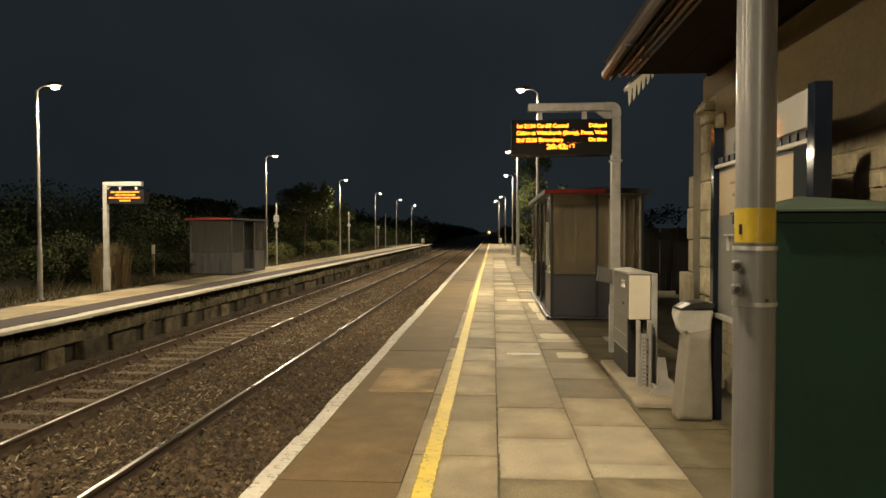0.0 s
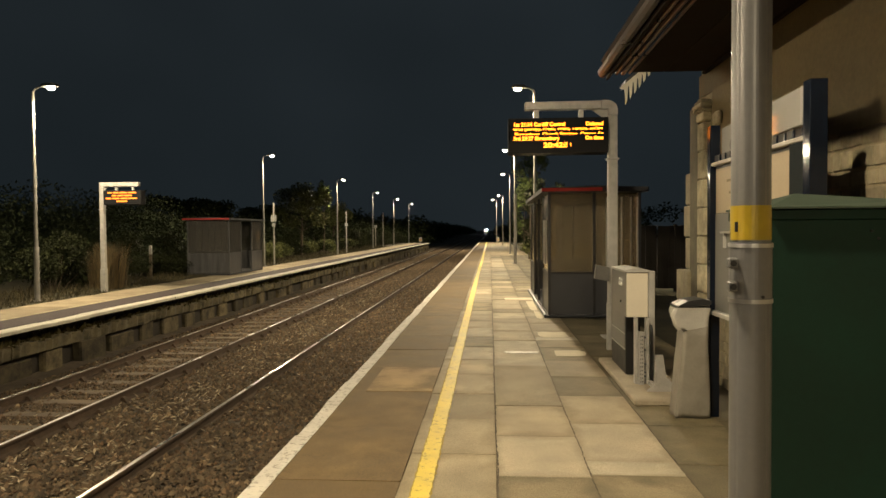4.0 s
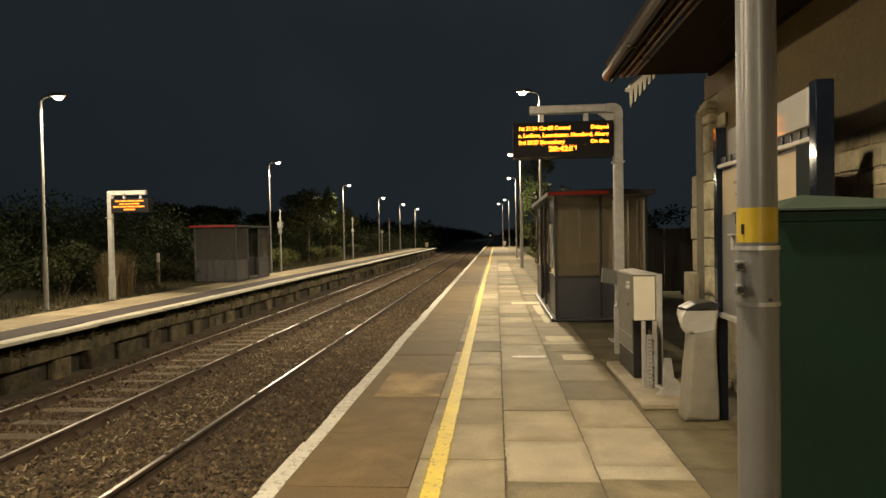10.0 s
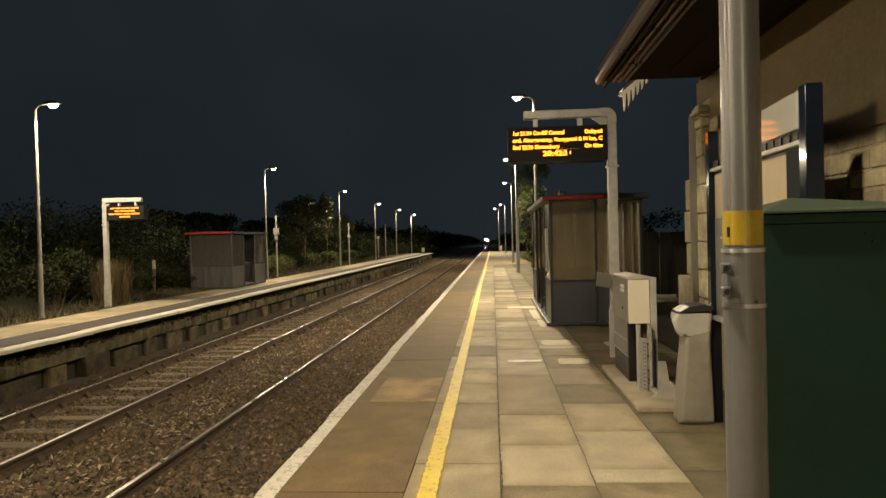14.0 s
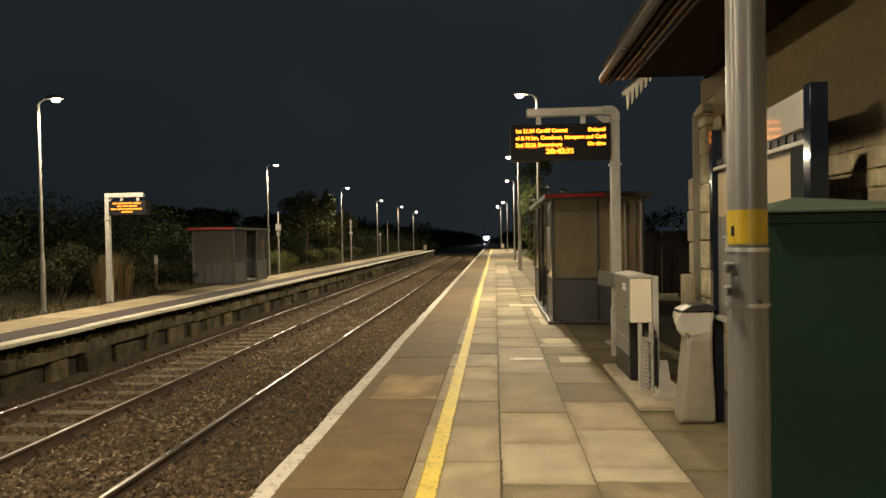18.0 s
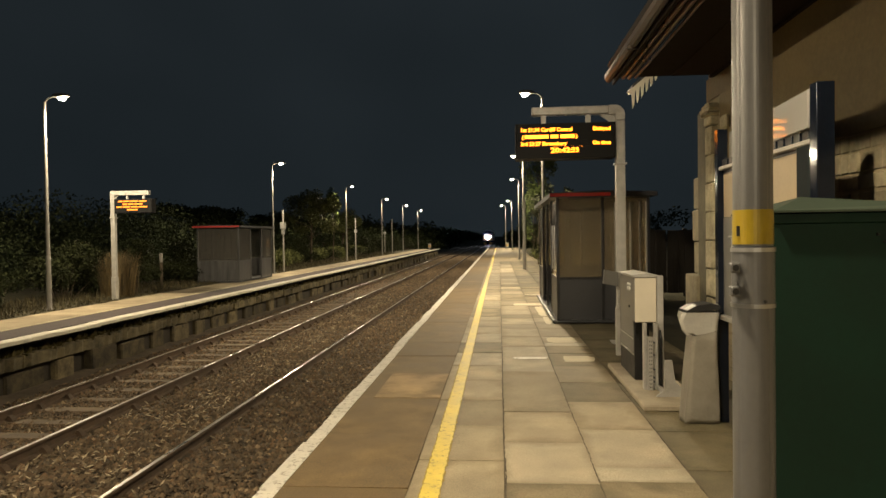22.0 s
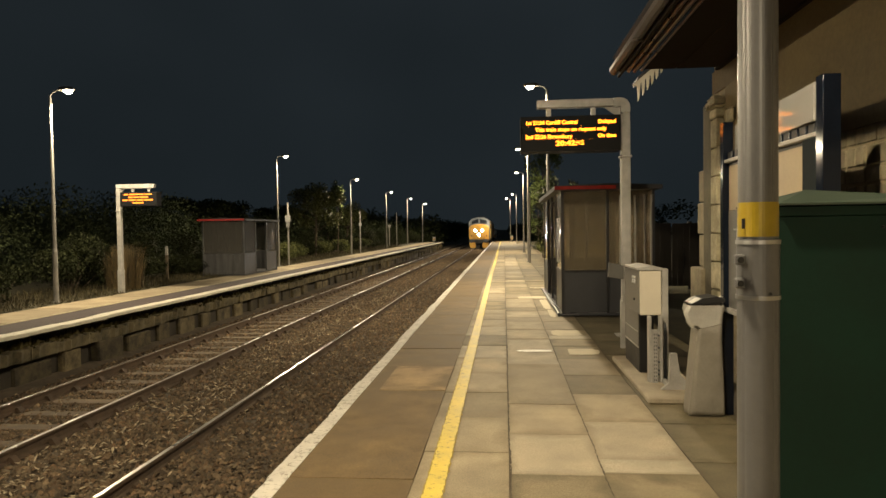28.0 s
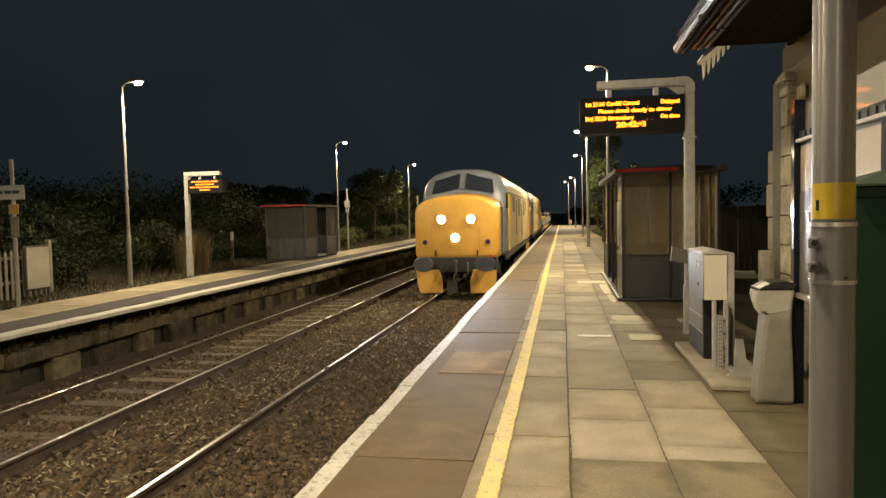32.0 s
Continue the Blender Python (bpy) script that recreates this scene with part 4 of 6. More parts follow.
    part("arm", box(-0.06, 1.02, -0.055, 0.055, 2.80, 2.92, 0.01), GALV, f)
    part("gusset", prism([(0.061, 2.799), (0.16, 2.799), (0.061, 2.70)], -0.012, 0.012), GALV, f)
    for hx in (0.40, 0.85):
        part("hanger", box(hx - 0.03, hx + 0.03, -0.03, 0.03, 2.70, 2.799, 0.004), GALV, f)
    b2 = part("display", box(0.09, 1.13, -0.12, 0.12, 2.32, 2.70, 0.012), SCREEN, f, "black display casing")
    for z, spans in ((2.615, ((0.18, 0.30), (0.33, 0.48), (0.50, 0.72), (0.75, 0.96))), (2.54, ((0.3, 0.42), (0.45, 0.6), (0.62, 0.85))), (2.465, ((0.13, 0.28), (0.31, 0.5), (0.53, 0.72), (0.74, 0.98))), (2.39, ((0.42, 0.72),))):
        for a, b in spans:
            part("text_bar", box(a + 0.03, b + 0.03, -0.124, -0.121, z + 0.005, z + 0.04), AMBER_FAR, b2)


def shelter(x0, x1, y0, y1, top, open_x, label, hazy=False, fascia=RED, wide=0.97):
    """Waiting shelter: posts, low panels, glazing above, flat roof with a red fascia on the side to the south."""
    t = empty("waiting_shelter", (x0 + x1) / 2, (y0 + y1) / 2, 0)
    tagged(t, label, "shelter", group="platform shelters")
    hx, hy = (x1 - x0) / 2, (y1 - y0) / 2
    w = 0.05
    part("base_kerb", box(-hx - 0.03, hx + 0.03, -hy - 0.03, hy + 0.03, 0.005, 0.06, 0.01), DARK_GREY, t)
    nx, ny = (1 if hazy else 2), max(3, round((y1 - y0) / 1.2))
    low, high, frm = (HAZE_PANEL, FAR_GLASS, HAZE_PANEL) if hazy else (DARK_GREY, DARK_GLASS, FRAME_DARK)
    fr = -1 if open_x < 0 else 1          # the side that faces the track
    for i in range(nx + 1):
        for sy in (-1, 1):
            part("post", box(-hx + i * hx * 2 / nx - w / 2, -hx + i * hx * 2 / nx + w / 2, sy * hy - w / 2, sy * hy + w / 2, 0.06, top, 0.006), frm, t)
    for j in range(1, ny):
        for sx in (-1, 1):
            part("post", box(sx * hx - w / 2, sx * hx + w / 2, -hy + j * 2 * hy / ny - w / 2, -hy + j * 2 * hy / ny + w / 2, 0.06, top, 0.006), frm, t)
    for sy in (-1, 1):
        for i in range(nx):
            a = -hx + i * 2 * hx / nx + w / 2
            b = a + 2 * hx / nx - w
            part("lower_panel", box(a, b, sy * hy - 0.012, sy * hy + 0.012, 0.07, 0.78), low, t)
            part("rail", box(a, b, sy * hy - 0.02, sy * hy + 0.02, 0.781, 0.82, 0.004), frm, t)
            part("pane", box(a, b, sy * hy - 0.004, sy * hy + 0.004, 0.822, top - 0.02), high, t).visible_shadow = False
    for sx in (-1, 1):
        for j in range(ny):
            a = -hy + j * 2 * hy / ny + w / 2
            b = a + 2 * hy / ny - w
            if sx == fr and j in (1, 2) and ny > 3 or sx == fr and ny == 3 and j == 1:
                continue
            part("lower_panel", box(sx * hx - 0.012, sx * hx + 0.012, a, b, 0.07, 0.78), low, t)
            part("rail", box(sx * hx - 0.02, sx * hx + 0.02, a, b, 0.781, 0.82, 0.004), frm, t)
            part("pane", box(sx * hx - 0.004, sx * hx + 0.004, a, b, 0.822, top - 0.02), high, t).visible_shadow = False
    part("roof", prism([(-hx - 0.14, top), (hx + 0.14, top), (hx + 0.14, top + 0.075), (0, top + 0.11), (-hx - 0.14, top + 0.075)], -hy - 0.12, hy + 0.12), DARK_GREY, t)
    part("fascia", box(-hx - 0.14, -hx + 2 * hx * wide, -hy - 0.135, -hy - 0.121, top + 0.012, top + 0.07), fascia, t, "red painted fascia strip")
    if hazy:
        for f in (0.2, 0.36, 0.52, 0.66, 0.82):
            part("mullion", box(-hx + 2 * hx * f - 0.02, -hx + 2 * hx * f + 0.02, -hy + 0.006, -hy + 0.03, 0.83, top - 0.02), HAZE_PANEL, t)
        part("amber_notice", box(hx - 0.012, hx - 0.006, hy - 0.62, hy - 0.2, 1.25, 1.6), AMBER_PLATE, t, "amber notice behind the glass")
        part("pale_notice", box(hx - 0.012, hx - 0.006, hy - 0.6, hy - 0.22, 0.86, 1.2), PICKET_BOARD, t, "pale notice behind the glass")
    else:
        # pale mullions of the side bay, dark posts seen through the panes
        for f in (0.635, 0.80, 0.905, 0.975):
            part("mullion", box(-hx + 2 * hx * f - 0.014, -hx + 2 * hx * f + 0.014, -hy - 0.045, -hy - 0.026, 0.83, top - 0.1), GALV_DULL, t)
        for f, w2 in ((0.11, 0.05), (0.27, 0.018), (0.56, 0.05)):
            part("inner_post", box(-hx + 2 * hx * f - w2, -hx + 2 * hx * f + w2, -hy + 0.03, -hy + 0.06, 0.06, top - 0.25), FRAME_DARK, t)
        part("base_tube", sweep([(-hx - 0.07, -hy - 0.06, 0.035), (-hx - 0.07, hy, 0.035)], 0.034, 10), DARK_GREY, t)
        part("base_tube", sweep([(-hx - 0.07, -hy - 0.06, 0.035), (hx, -hy - 0.06, 0.035)], 0.02, 8), DARK_GREY, t)
        for yy in (-hy + 0.1, -hy + 0.55):
            part("door_pull", tube((-hx - 0.05, yy, 0.95), (-hx - 0.05, yy, 1.75), 0.014, 0.014, 8), STEEL, t, "bright steel door pull")
    part("bench", box(-fr * (hx - 0.1) - 0.2 * (fr < 0), -fr * (hx - 0.1) + 0.2 * (fr > 0), -hy + 0.3, hy - 0.3, 0.44, 0.48, 0.01), DARK_GREY, t)
    for j in (-0.6, 0.0, 0.6):
        part("bench_leg", box(-fr * (hx - 0.1) - 0.13, -fr * (hx - 0.1) + 0.13, j * hy - 0.02, j * hy + 0.02, 0.06, 0.44), frm, t)
    return t


def near_column():
    """The lamp column beside the camera, with its yellow band and clamp."""
    x, y, z = NEAR_LAMP
    t = empty("street_lamp", x, y, 0)
    tagged(t, "ribbed grey lamp column with yellow band and steel clamp", "street lamp", group="platform lamps")

    def ribbed(r, z0, z1, r2=None):
        ring = []
        for k in range(48):
            a = k * math.tau / 48
            ring.append((1.0 - (0.03 if k % 12 == 4 else 0.0), a))
        r2 = r2 or r
        return loft([[(q * rr * math.cos(a), q * rr * math.sin(a), zz) for q, a in ring] for rr, zz in ((r, z0), (r2, z1))])

    part("lower_column", ribbed(0.0495, 0.0, 1.39), COLUMN, t)
    part("upper_column", ribbed(0.0468, 1.54, z, 0.045), COLUMN, t)
    part("yellow_band", tube((0, 0, 1.545), (0, 0, 1.63), 0.0478, 0.0478, 40), YELLOW_BAND, t, "yellow reflective band")
    part("number_bar", box(-0.0475, -0.0405, -0.0265, -0.0225, 1.565, 1.59), BLACK, t)
    cl = part("clamp", tube((0, 0, 1.392), (0, 0, 1.538), 0.0503, 0.0503, 40), COLUMN, t, "wrapped grey steel access clamp")
    for zz in (1.392, 1.530):
        part("clamp_ring", tube((0, 0, zz - 0.004), (0, 0, zz + 0.006), 0.0525, 0.0525, 40), STEEL, cl, "bright steel ring")
    for zz in (1.43, 1.488):
        part("clamp_lug", box(-0.068, -0.044, -0.042, -0.018, zz - 0.013, zz + 0.013, 0.004), COLUMN, cl)
        part("bolt", tube((-0.058, -0.049, zz), (-0.058, -0.041, zz), 0.008, 0.008, 8), BLACK, cl)
    part("clamp_screw", tube((0.01, -0.055, 1.405), (0.01, -0.049, 1.405), 0.004, 0.004, 8), BLACK, cl)
    part("base_flange", tube((0, 0, 0.0), (0, 0, 0.02), 0.13, 0.13, 24), GALV_DULL, t)
    part("arm", sweep([(0, 0, z - 0.05), (-0.06, 0, z + 0.06), (-1.22, 0, z + 0.13)], 0.026, 8), GALV_DULL, t)
    hd = part("lamp_head", loft([[(-a - 0.88, b * w, z + h) for b, h in ((-0.5, lo), (0.5, lo), (0.42, hi), (-0.42, hi))] for a, w, lo, hi in ((0.28, 0.10, 0.11, 0.17), (0.40, 0.22, 0.11, 0.20), (0.62, 0.24, 0.11, 0.21), (0.76, 0.16, 0.12, 0.18))]), GALV_DULL, t)


def green_cabinet():
    t = empty("equipment_cabinet", 0.0, 0.0, 0)
    tagged(t, "large dark green metal cabinet with a sloped pale green lid", "cabinet")
    x0, x1, y0, y1 = 0.957, 2.05, 2.42, 2.78
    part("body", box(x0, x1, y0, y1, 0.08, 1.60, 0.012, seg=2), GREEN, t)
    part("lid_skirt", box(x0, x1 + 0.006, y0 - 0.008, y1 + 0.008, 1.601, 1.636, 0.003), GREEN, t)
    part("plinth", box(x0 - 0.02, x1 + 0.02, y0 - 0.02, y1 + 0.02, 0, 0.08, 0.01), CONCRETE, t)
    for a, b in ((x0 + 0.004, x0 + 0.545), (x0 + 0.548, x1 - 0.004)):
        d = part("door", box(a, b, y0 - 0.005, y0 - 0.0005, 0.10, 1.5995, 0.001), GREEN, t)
        for dx, z in ((0.355, 1.537), (0.333, 1.562)):
            part("lock_stud", tube((a + dx, y0 - 0.014, z), (a + dx, y0 - 0.0055, z), 0.004, 0.005, 10), BLACK, d)
        part("handle", box(a + 0.43, a + 0.455, y0 - 0.025, y0 - 0.0055, 0.85, 0.98, 0.004), BLACK, d)
    ym = (y0 + y1) / 2
    bm = bmesh.new()
    v = [bm.verts.new(p) for p in ((x0 - 0.002, y0 - 0.03, 1.638), (x1 + 0.03, y0 - 0.03, 1.638), (x1 + 0.03, y1 + 0.03, 1.638), (x0 - 0.002, y1 + 0.03, 1.638),
                                   (x0 - 0.002, y0 - 0.03, 1.645), (x1 + 0.03, y0 - 0.03, 1.645), (x1 + 0.03, y1 + 0.03, 1.645), (x0 - 0.002, y1 + 0.03, 1.645),
                                   (x0 + 0.17, ym, 1.698), (x0 + 0.62, ym, 1.668))]
    for f in ((0, 1, 2, 3), (0, 1, 5, 4), (1, 2, 6, 5), (2, 3, 7, 6), (3, 0, 4, 7), (4, 5, 9, 8), (5, 6, 9), (6, 7, 8, 9), (7, 4, 8)):
        bm.faces.new([v[i] for i in f])
    bmesh.ops.recalc_face_normals(bm, faces=bm.faces)
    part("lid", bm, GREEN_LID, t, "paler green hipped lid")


def poster_board():
    t = empty("poster_board", 0.0, 0.0, 0)
    tagged(t, "navy framed station notice board with white header and faded poster", "notice board")
    xa, ya, yb = 1.85, 4.171, 5.829
    for y0, y1, w in ((4.08, 4.17, 0.10), (5.83, 5.91, 0.08)):
        part("post", box(xa, xa + w, y0, y1, 0.0, 2.425, 0.003), NAVY, t)
    hm = box(-0.012, 0.012, -0.826, 0.826, 2.175, 2.40, 0.005)
    h = part("header_panel", hm, SIGN_GLOSS, t, "glossy white header panel")
    h.matrix_local = pose(xa + 0.052, 5.0, 0, 0, 0, -3.4)
    part("header_symbol", tube((-0.0145, 0.55, 2.235), (-0.0125, 0.55, 2.235), 0.04, 0.04, 20), BLACK, h)
    part("case_top", box(xa + 0.005, xa + 0.07, ya, yb, 2.085, 2.115, 0.006), GALV, t, "bright aluminium case rail")
    part("case_rail", box(xa + 0.005, xa + 0.07, ya, yb, 0.86, 0.90, 0.006), GALV, t)
    lv = part("louvre", box(xa + 0.034, xa + 0.05, ya, yb, 2.116, 2.174), FRAME_DARK, t)
    part("case_back", box(xa + 0.045, xa + 0.065, 4.37, yb, 0.901, 2.084), FRAME_DARK, t)
    part("poster", box(xa + 0.040, xa + 0.044, 4.39, yb - 0.02, 1.70, 2.06), POSTER, t, "faded tan timetable poster")
    part("side_panel", box(xa + 0.01, xa + 0.06, ya, 4.369, 0.901, 2.084), DARK_TEAL, t)
    for i in range(13):
        part("louvre_rib", box(xa + 0.026, xa + 0.0335, ya + 0.06 + i * 0.12, ya + 0.075 + i * 0.12, 2.12, 2.17), NAVY, lv)
    for i in range(3):
        part("text_bar", box(xa + 0.0375, xa + 0.0395, 4.85, 5.55 - 0.05 * (i % 3), 1.94 - i * 0.095, 1.96 - i * 0.095), STONE, t)
    lp = part("lower_panel", box(xa + 0.040, xa + 0.0445, 4.39, yb - 0.005, 0.902, 1.695), GREY_SIDE, t, "plain grey lower panel")
    part("ledge", box(xa + 0.010, xa + 0.0395, 4.9, 5.62, 1.535, 1.55, 0.003), GALV, lp, "pale metal ledge")
    part("ledge_bracket", box(xa + 0.020, xa + 0.0395, 5.56, 5.58, 1.42, 1.534), GALV, lp)


def litter_bin():
    t = empty("litter_bin", 1.72, 5.86, 0)
    tagged(t, "clear plastic sack litter bin with black lid by notice board", "litter bin")
    rings = []
    pts = 56

    def fold(z, rx, ry, puff, sag=0.0):
        ring = []
        for k in range(pts):
            a = k * math.tau / pts
            c, s = math.cos(a), math.sin(a)
            q = 1 + puff * noise.noise((c * 2.2, s * 2.2, z * 4)) + 0.45 * puff * noise.noise((c * 6, s * 6, z * 2.5)) + 0.06 * puff * math.sin(9 * a)
            p = 0.30
            ring.append((rx * q * math.copysign(abs(c) ** p, c), ry * q * math.copysign(abs(s) ** p, s), z + sag * noise.noise((c * 1.7, s * 1.7, 8))))
        return ring

    for z, rx, ry, puff, sag in ((0.012, 0.168, 0.11, 0.05, 0.02), (0.05, 0.172, 0.115, 0.06, 0.02), (0.22, 0.166, 0.115, 0.05, 0), (0.45, 0.155, 0.115, 0.05, 0), (0.68, 0.140, 0.115, 0.06, 0), (0.80, 0.142, 0.12, 0.07, 0)):
        rings.append(fold(z, rx, ry, puff, sag))
    sack = loft(rings)
    for v in sack.verts:
        v.co.x *= 0.72 if v.co.x > 0 else 1.0 - 0.27 * min(1.0, v.co.z / 0.75)
    part("sack", sack, BAG, t, "grey translucent full sack", True)
    rings = []
    for z, rx, ry, puff, drop, out in ((0.775, 0.146, 0.122, 0.05, 0.05, 0.0), (0.85, 0.150, 0.126, 0.08, 0.11, 0.015), (0.87, 0.152, 0.13, 0.12, 0.10, 0.03), (0.90, 0.156, 0.135, 0.14, 0.05, 0.05), (0.925, 0.160, 0.138, 0.06, 0.0, 0.015)):
        ring = []
        for (px, py, pz) in fold(z, rx, ry, puff):
            lean = max(0.0, -px / 0.15 * 0.7 - py / 0.13 * 0.5 + 0.1)
            cr = noise.noise((px * 22, py * 22, z * 25))
            ring.append((px - out * lean + 0.007 * cr, py, pz - drop * min(1.0, lean) * (0.8 + 0.5 * cr)))
        rings.append(ring)
    rim = loft(rings, cap=False)
    for v in rim.verts:
        v.co.x = v.co.x * (0.72 if v.co.x > 0 else 0.98) - 0.004
    part("sack_rim", rim, BAG_RIM, t, "crumpled white sack rim", True)
    part("hoop", tube((-0.01, 0, 0.905), (-0.01, 0, 0.925), 0.118, 0.118, 28), GALV_DULL, t)
    lid = prism([(-0.152, 0.925), (0.11, 0.95), (0.114, 0.98), (0.045, 0.998), (-0.07, 0.982), (-0.152, 0.937)], -0.13, 0.12)
    part("lid", lid, BLACK, t, "black sloping lid")
    # light on the lid's slope put in as a pale plate
    part("lid_plate", box(0.006, 0.085, -0.12, 0.0, 0.001, 0.003, 0.001), GREY_BOX, t, "pale lit facet of the lid").matrix_local = pose(-0.152, 0.0, 0.937, 0, -28.75, 0)
    part("bracket", box(0.115, 0.129, -0.03, 0.03, 0.90, 0.985, 0.003), GALV_DULL, t)


def help_point():
    """Pillar, cream enclosure on a strut frame, and the plinth they stand on."""
    plinth = part("plinth", box(1.30, 1.86, 6.14, 8.15, 0.003, 0.06, 0.012), PLINTH)
    tagged(plinth, "low pale concrete plinth under the equipment", "plinth")
    t = empty("service_pillar", 1.43, 7.20, 0.06)
    tagged(t, "slim grey and black equipment pillar on a concrete plinth", "pillar")
    part("body", box(0.0, 0.15, 0.0, 0.80, 0.0, 1.06, 0.008), BLACK, t)
    part("side_panel", box(-0.006, -0.0005, 0.02, 0.78, 0.27, 1.05, 0.002), GREY_SIDE, t, "grey upper side panel")
    part("trim", box(-0.009, -0.001, 0.02, 0.78, 0.255, 0.268), STEEL, t, "bright trim strip")
    part("seam", box(-0.010, -0.0065, 0.02, 0.78, 0.42, 0.426), STEEL, t)
    part("cap", box(-0.01, 0.16, -0.01, 0.81, 1.061, 1.085, 0.008), GREY_BOX, t)
    e = empty("electrical_enclosure", 1.365, 6.86, 0.06)
    tagged(e, "cream electrical enclosure on a galvanised strut frame", "enclosure")
    part("cabinet", box(0.0, 0.215, 0.0, 0.62, 0.65, 1.09, 0.006), GREY_SIDE, e)
    part("front", box(0.004, 0.211, -0.014, -0.0005, 0.645, 1.085, 0.005), CREAM, e, "cream front cover")
    part("roof", prism([(-0.02, 1.0905), (0.235, 1.0905), (0.235, 1.105), (0.12, 1.13), (-0.02, 1.11)], -0.03, 0.65), GALV, e, "sloping steel hood")
    for zz in (0.96, 1.0):
        for yy in (0.2, 0.3):
            part("lock", tube((-0.012, yy, zz), (-0.0005, yy, zz), 0.019, 0.019, 12), CHROME, e, "bright lock")
    part("key_lock", tube((-0.01, 0.24, 0.78), (-0.0005, 0.24, 0.78), 0.012, 0.012, 10), BLACK, e)
    part("foot_rail", box(0.19, 0.23, -0.36, -0.10, 0.0, 0.04, 0.004), GALV, e)
    part("back_channel", box(0.216, 0.275, -0.03, 0.05, 0.0, 1.10, 0.004), GALV, e)
    part("strut", box(0.070, 0.098, -0.10, -0.02, 0.0, 0.645, 0.003), GALV, e)
    part("strut", box(0.172, 0.205, -0.10, -0.03, 0.0, 0.645, 0.003), GALV, e)
    sl = part("slotted_angle", box(0.100, 0.150, -0.125, -0.118, -0.03, 0.52, 0.002), GALV, e, "slotted galvanised angle")
    part("angle_flange", box(0.100, 0.106, -0.1175, -0.07, -0.03, 0.52), GALV, sl)
    for k in range(13):
        for xx in (0.116, 0.133):
            part("slot", box(xx, xx + 0.006, -0.1265, -0.1252, 0.02 + k * 0.037, 0.036 + k * 0.037), BLACK, sl)
    for zz in (0.08, 0.12, 0.20, 0.34, 0.46):
        part("bolt", tube((0.161, -0.118, zz), (0.161, -0.095, zz), 0.010, 0.010, 8), BUFFER, e)
    part("foot", prism([(0.12, 0.0), (0.44, 0.0), (0.38, 0.05), (0.29, 0.14), (0.262, 0.34), (0.20, 0.34), (0.19, 0.06)], -0.40, -0.36), GALV, e, "flared steel foot plate")
    part("conduit", sweep([(0.24, 0.02, 0.64), (0.24, -0.06, 0.5), (0.24, -0.06, 0.02)], 0.012, 8), BLACK, e)
    s = empty("speaker_box", 1.66, 9.93, 0.97)
    tagged(s, "small pale grey box fixed to the gantry post", "box")
    part("casing", prism([(-0.14, -0.10), (0.07, -0.14), (0.07, 0.06), (-0.12, 0.10)], -0.06, 0.05), GREY_SIDE, s)
    part("bracket", box(-0.02, 0.074, 0.051, 0.056, -0.03, 0.03), GALV, s)
    c = empty("cable_box", 1.57, 9.0, 0.0)
    tagged(c, "narrow grey cable riser box", "box")
    part("riser", box(-0.03, 0.03, -0.03, 0.03, 0.0, 0.62, 0.006), GALV, c)
    part("riser_cap", tube((0, 0, 0.621), (0, 0, 0.68), 0.03, 0.018, 12), GALV, c)


